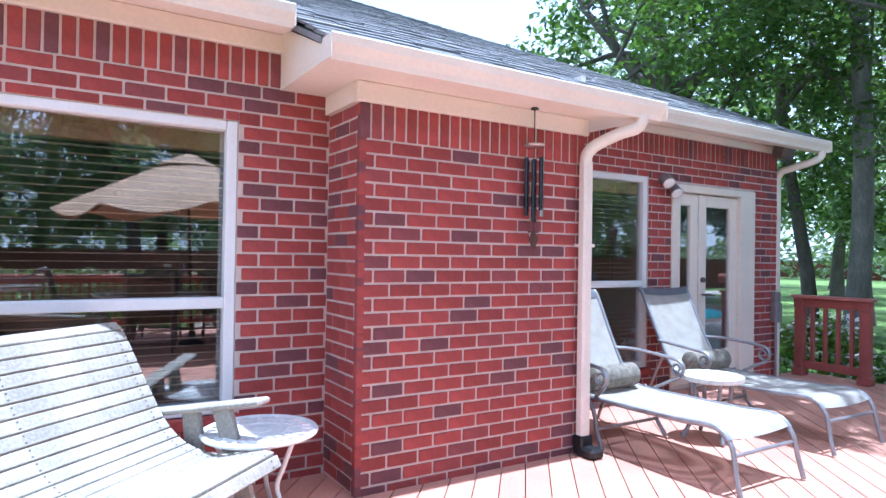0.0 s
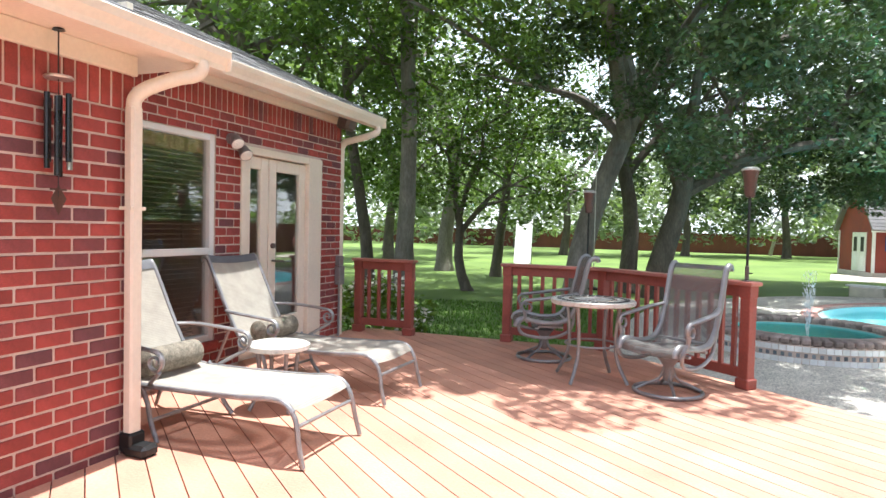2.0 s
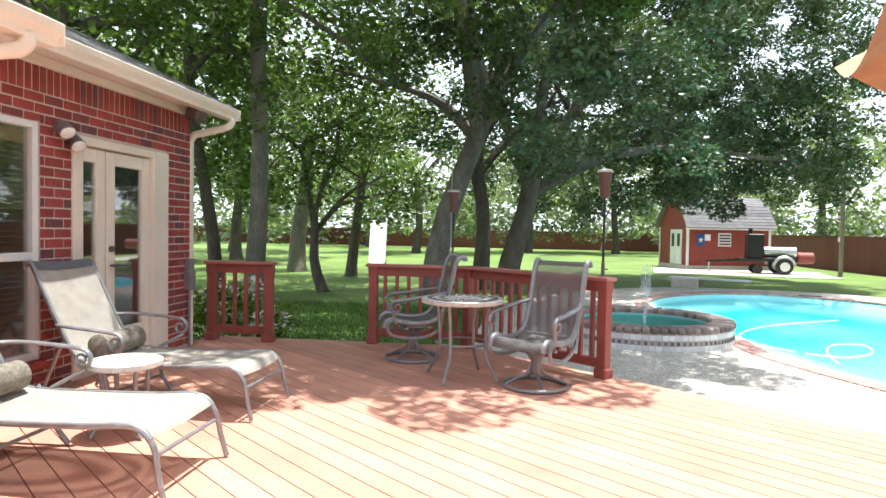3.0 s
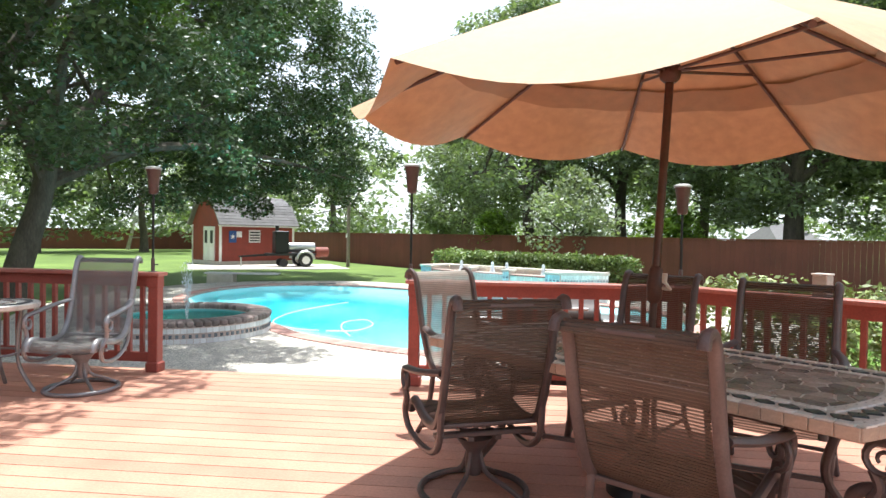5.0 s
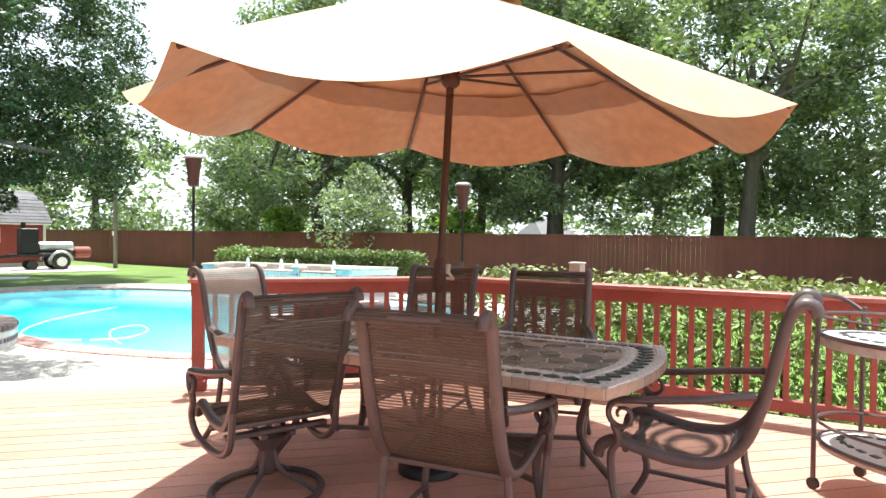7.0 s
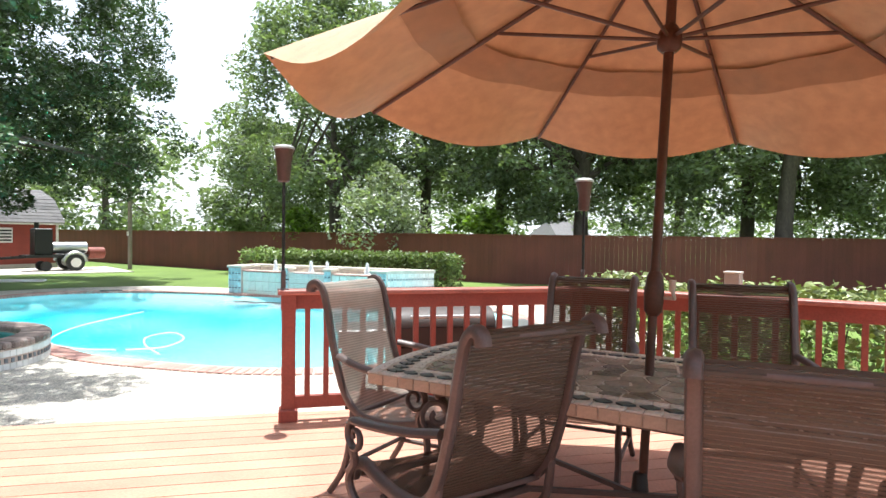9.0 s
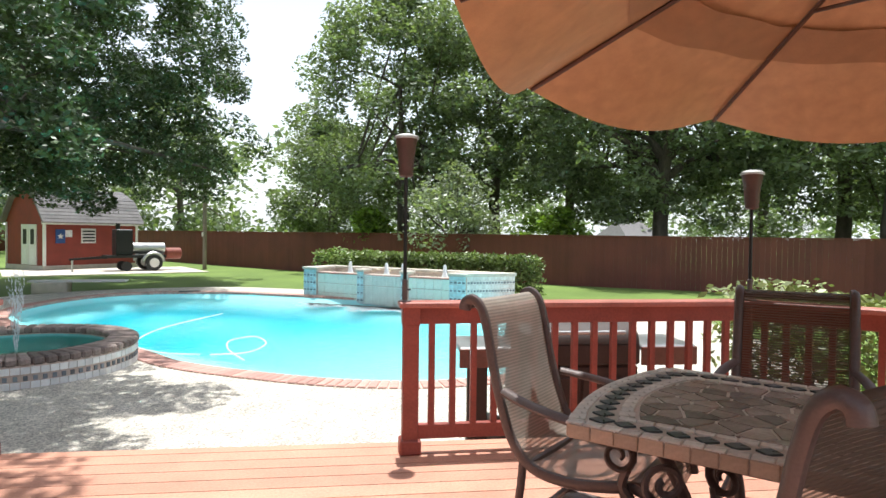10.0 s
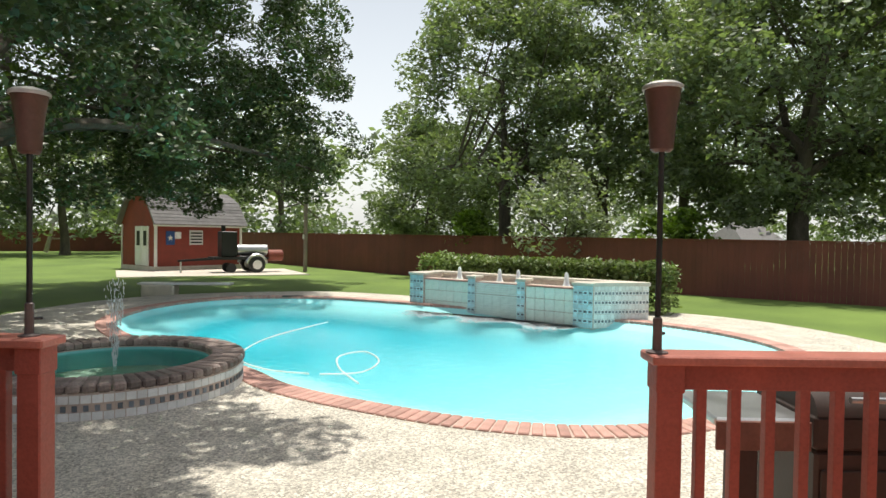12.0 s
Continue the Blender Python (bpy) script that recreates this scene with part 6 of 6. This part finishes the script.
fl = thing("flood_light", "twin-head grey outdoor flood light on the bricks", "lamp", Matrix.Translation((WX, 3.58, 2.02)))
part("mount", Geo().tube([(0, 0, 0.06), (0.05, 0, 0.06)], 0.05, 14), GREY_METAL, fl)
LENS = material("lamp_glass", (0.85, 0.84, 0.80), 0.2)
for dy, dz in ((-0.02, 0.0), (0.10, -0.09)):
    m = Matrix.Translation((0.10, dy, dz + 0.02)) @ Vector((0.62, -0.25, -0.62)).to_track_quat("Z", "Y").to_matrix().to_4x4()
    part("lamp_head", Geo(m).lathe([(0.025, -0.10), (0.045, -0.08), (0.058, 0.0), (0.06, 0.02)], n=18), GREY_METAL, fl, "", True)
    part("lens", Geo(m).lathe([(0.055, 0.021), (0.04, 0.03)], n=18), LENS, fl, "", True)
sp = thing("outdoor_speaker", "dark speaker under the eave at the corner", "speaker", Matrix.Translation((-0.74, 5.36, 2.497)))
part("body", Geo().box((0, 0, 0), (0.16, 0.22, 0.15), pose(0, 0, 0, 0, 15, 0), 0.03), BROWN_METAL, sp)
part("bracket", Geo().span(-0.02, 0.02, -0.02, 0.02, 0.06, 0.088), BLACK, sp)
eb = thing("outlet_box", "grey electrical box and conduit on the corner bricks", "electrical box", Matrix.Translation((WX, 5.50, 0.62)))
part("box", Geo().span(0.0, 0.07, -0.06, 0.06, 0, 0.22, 0.006), GREY_METAL, eb)
part("upper_box", Geo().span(0.0, 0.06, -0.05, 0.05, 0.225, 0.34, 0.006), GREY_METAL, eb)
part("conduit", Geo().tube([(0.03, 0, 0.0), (0.03, 0, -0.62)], 0.014, 8), GREY_METAL, eb)

# ---- far garden ----
SHED_RED = material("red_shed_boards", (0.24, 0.045, 0.03), 0.7, 0, 0.15, 2, 30, 0.2)
SHED_ROOF = material("pale_shed_shingles", (0.19, 0.18, 0.18), 0.9, 0, 0.15, 3, 30, 0.4, by_island=0.2)
sm = Matrix.Translation((10.55, 30.8, LAWN_Z)) @ pose(0, 0, 0, 0, 0, 13)
shed = thing("garden_shed", "red wooden garden shed with white trim and grey roof", "shed", sm)
SW, SD, SH = 4.2, 3.0, 2.05
part("foundation", Geo().span(-0.05, SW + 0.05, -0.05, SD + 0.05, 0, 0.2), STONE, shed)
part("wall", Geo().span(0, SW, 0, SD, 0.2, SH), SHED_RED, shed)
prof = [(-0.2, SH - 0.05), (0.55, SH + 1.0), (SD / 2, SH + 1.45), (SD - 0.55, SH + 1.0), (SD + 0.2, SH - 0.05)]
gable = Geo()
gable.add([(x, y, z) for x in (0.02, SW - 0.02) for y, z in prof], [(0, 1, 2, 3, 4), (9, 8, 7, 6, 5), (0, 4, 9, 5)])
part("gable", gable, SHED_RED, shed)
for (y0, z0), (y1, z1) in zip(prof, prof[1:]):
    g = Geo()
    n = Vector((0, -(z1 - z0), y1 - y0)).normalized()
    g.add([(x, y + n.y * t, z + n.z * t) for t in (0.02, 0.08) for x, y, z in ((-0.2, y0, z0), (SW + 0.2, y0, z0), (SW + 0.2, y1, z1), (-0.2, y1, z1))], [(3, 2, 1, 0), (4, 5, 6, 7), (0, 1, 5, 4), (1, 2, 6, 5), (2, 3, 7, 6), (3, 0, 4, 7)])
    rf_ = part("roof", g, SHED_ROOF, shed)
    sh = Geo()
    L = math.hypot(y1 - y0, z1 - z0)
    rows = max(1, int(L / 0.17))
    for i in range(rows):
        c = Vector((0, y0 + (y1 - y0) * (i + 0.5) / rows, z0 + (z1 - z0) * (i + 0.5) / rows)) + n * 0.1
        sh.box((SW / 2, c.y, c.z), (SW + 0.42, 0.2, 0.025), pose(0, 0, 0, math.degrees(math.atan2(z1 - z0, y1 - y0)) - (4 if y1 < SD / 2 + 0.1 else -4), 0, 0))
    tagged(part("shingle_layer", sh, SHED_ROOF, rf_), kind="stuff")
for x, y in ((0, 0), (SW, 0), (0, SD), (SW, SD)):
    part("corner_trim", Geo().span(x - 0.06, x + 0.06, y - 0.03, y + 0.03, 0.2, SH), WHITE, shed)
part("eave_trim", Geo().span(-0.2, SW + 0.2, -0.23, -0.17, SH - 0.1, SH + 0.02), WHITE, shed)
for y0 in (0.55, 1.15):
    d = part("door", Geo().span(-0.05, -0.005, y0, y0 + 0.58, 0.22, 1.95), WHITE, shed)
    part("pane", Geo().span(-0.058, -0.051, y0 + 0.15, y0 + 0.43, 1.1, 1.75), BLACK, d)
    part("panel", Geo().span(-0.058, -0.051, y0 + 0.15, y0 + 0.43, 0.4, 0.9), TILE_PALE, d)
win = part("window", Geo().span(1.55, 2.2, -0.03, 0, 1.15, 1.8), WHITE, shed)
for i in range(4):
    part("slat", Geo().span(1.6, 2.15, -0.04, -0.031, 1.22 + i * 0.14, 1.29 + i * 0.14), BLACK, win)
flag = part("flag", Geo().span(0.85, 1.15, -0.03, -0.004, 1.42, 1.72), material("white_flag", (0.8, 0.8, 0.8), 0.6), shed, "blue and white flag with a star")
part("flag_field", Geo().span(0.45, 0.85, -0.03, -0.004, 1.15, 1.75), material("blue_flag", (0.03, 0.08, 0.25), 0.6), flag)
star = [(0.65 + (0.14 if i % 2 == 0 else 0.06) * math.sin(i * math.pi / 5), 1.45 + (0.14 if i % 2 == 0 else 0.06) * math.cos(i * math.pi / 5)) for i in range(10)]
part("flag_star", Geo().add([(x, -0.034, z) for x, z in star], [tuple(range(10))]), WHITE, flag)
slab = structure("slab", Geo(Matrix.Translation((8.9, 30.3, LAWN_Z)) @ pose(0, 0, 0, 0, 0, -11)).span(0, 7.2, -3.0, 1.5, -0.1, 0.03), STONE, "pale concrete slab under the shed and trailer", "slab")

tr = thing("smoker_trailer", "black barbecue smoker trailer with a steel barrel", "trailer", Matrix.Translation((13.3, 28.6, LAWN_Z + 0.03)) @ pose(0, 0, 0, 0, 0, -5))
part("chassis", Geo().span(-1.1, 1.2, -0.5, 0.5, 0.55, 0.66).bar((-1.1, -0.4, 0.58), (-2.4, 0, 0.5), 0.08, 0.08).bar((-1.1, 0.4, 0.58), (-2.4, 0, 0.5), 0.08, 0.08), BLACK, tr)
part("firebox", Geo().span(-0.75, -0.1, -0.35, 0.35, 0.66, 1.75, 0.03), BLACK, tr)
part("chimney", Geo().tube([(-0.6, 0, 1.7), (-0.6, 0, 2.0)], 0.09, 10), BLACK, tr)
part("barrel", Geo().tube([(-0.05, 0, 0.95), (1.25, 0, 0.95)], 0.24, 16), STEEL, tr, "", True)
part("rear_tank", Geo().tube([(1.25, 0, 0.72), (1.32, 0, 0.72), (1.95, 0, 0.72), (2.0, 0, 0.72)], [0.15, 0.25, 0.25, 0.15], 16), material("rusty_red_tank", (0.25, 0.06, 0.04), 0.6), tr, "rusty red cylinder tank", True)
for sy in (-0.62, 0.62):
    w = part("wheel", Geo().tube([(0.65, sy - 0.1, 0.34), (0.65, sy + 0.1, 0.34)], 0.34, 20), BLACK, tr)
    part("rim", Geo().tube([(0.65, sy - 0.11, 0.34), (0.65, sy + 0.11, 0.34)], 0.2, 16), WHITE, w)
    part("fender", Geo().tube([(0.65 + 0.42 * math.cos(a), sy, 0.34 + 0.42 * math.sin(a)) for a in np.linspace(0.1, math.pi - 0.1, 12)], 0.07, 6), STEEL, tr)
    part("wheel", Geo().tube([(-0.35, sy * 0.6 - 0.05, 0.2), (-0.35, sy * 0.6 + 0.05, 0.2)], 0.2, 16), BLACK, tr)
part("jack_stand", Geo().tube([(-2.3, 0, 0.5), (-2.3, 0, 0.0)], 0.04, 8), STEEL, tr)

pw = thing("wooden_pole", "plain grey wooden pole in the lawn", "pole", Matrix.Translation((16.2, 28.0, LAWN_Z)))
part("shaft", Geo().tube([(0, 0, -0.1), (0, 0, 4.2)], 0.09, 10), material("grey_pole_wood", (0.25, 0.21, 0.17), 0.9), pw)
part("fitting", Geo().span(-0.12, -0.09, -0.06, 0.06, 1.5, 1.7), WHITE, pw)
sl = thing("playground_slide", "white plastic slide standing in the lawn", "slide", Matrix.Translation((-4.0, 27.5, LAWN_Z)) @ pose(0, 0, 0, 0, 0, 100))
part("chute", Geo().bar((-0.9, 0, 0.1), (0.4, 0, 2.1), 0.7, 0.06, 0.02).bar((-0.9, -0.35, 0.18), (0.4, -0.35, 2.18), 0.05, 0.2).bar((-0.9, 0.35, 0.18), (0.4, 0.35, 2.18), 0.05, 0.2), WHITE, sl)
part("ladder", Geo().bar((0.45, -0.3, 2.2), (0.9, -0.3, 0), 0.06, 0.06).bar((0.45, 0.3, 2.2), (0.9, 0.3, 0), 0.06, 0.06), BLACK, sl)
wm = thing("garden_windmill", "small wooden ornamental windmill in the far lawn", "windmill", Matrix.Translation((10.4, 58.0, LAWN_Z)))
for sx in (-1, 1):
    for sy in (-1, 1):
        part("tower_leg", Geo().bar((sx * 0.7, sy * 0.7, 0), (sx * 0.2, sy * 0.2, 2.3), 0.12, 0.12), WEATHERED, wm)
part("tower_brace", Geo().span(-0.45, 0.45, -0.45, 0.45, 1.0, 1.1).span(-0.25, 0.25, -0.25, 0.25, 2.3, 2.5), WEATHERED, wm)
for i in range(8):
    a = i * math.pi / 4
    part("blade", Geo().bar((0, -0.35, 2.7), (0.8 * math.cos(a), -0.35, 2.7 + 0.8 * math.sin(a)), 0.03, 0.25), WHITE, wm)
sg = thing("rope_swing", "small seat on a rope below an oak limb", "swing", Matrix.Translation((1.05, 13.4, 0)))
part("rope", Geo().tube([(0, 0, 0.05), (0, 0, 5.6)], 0.012, 5), GROUT, sg)
part("seat", Geo().lathe([(0.10, 0.0), (0.13, 0.03), (0.05, 0.07)], n=12), BLACK, sg)
fh = thing("far_house", "low brick farmhouse with a grey roof across the field", "house", Matrix.Translation((55, 26.6, LAWN_Z)) @ pose(0, 0, 0, 0, 0, -25) @ Matrix.Diagonal((0.45, 0.6, 0.75, 1)))
part("wall", Geo().span(-4, 4, -3, 3, 0, 2.5), SHED_RED, fh)
part("roof", Geo().add([(-4.5, -3.5, 2.4), (4.5, -3.5, 2.4), (4.5, 3.5, 2.4), (-4.5, 3.5, 2.4), (-3, 0, 4.2), (3, 0, 4.2)], [(0, 1, 5, 4), (2, 3, 4, 5), (1, 2, 5), (3, 0, 4), (3, 2, 1, 0)]), SHED_ROOF, fh)
wf = thing("field_fence", "white rail fence across the far field", "fence")
for i in range(30):
    part("post", Geo().box((44 - i * 0.9, 30 + i * 1.6, LAWN_Z + 0.9), (0.12, 0.12, 1.8)), WHITE, wf)
for h in (0.9, 1.6):
    part("rail", Geo().bar((44, 30, LAWN_Z + h), (44 - 26.1, 30 + 46.4, LAWN_Z + h), 0.04, 0.12), WHITE, wf)

# ---- brick walls ----
brick_wall("wall_bay", "red brick bay wall with dark accent bricks", (BX, BAY0, 0), (0, 1, 0), (1, 0, 0), BAY1, 2.14)
brick_wall("wall_bay_side", "red brick side wall of the bay", (MX, BAY0, 0), (1, 0, 0), (0, -1, 0), BX - MX, 2.14, soldier=0.0, ends=(0.1, -0.0075))
brick_wall("wall_bay_back", "narrow red brick return of the bay", (BX, BAY1, 0), (-1, 0, 0), (0, 1, 0), BX - WX, 2.14, soldier=0.0, singles=60, ends=(-0.0075, 0.1))
brick_wall("wall_main", "red brick wall round the large window", (MX, -7.0, 0), (0, 1, 0), (1, 0, 0), 7.0, 2.455, [(WIN1[0] + 7, WIN1[1] + 7, WIN1[2], WIN1[3])], singles=300, ends=(0, 0.1))
brick_wall("wall_door", "red brick wall with a window and french door", (WX, BAY1, 0), (0, 1, 0), (1, 0, 0), WEND - BAY1, 2.51, [(WIN2[0] - BAY1, WIN2[1] - BAY1, WIN2[2], WIN2[3]), (DOOR[0] - BAY1, DOOR[1] - BAY1, -0.4, DOOR[3])], singles=300, ends=(0.1, -0.0075))
brick_wall("wall_north", "red brick end wall of the house", (WX, WEND, 0), (-1, 0, 0), (0, 1, 0), 5.0, 2.51, singles=80)
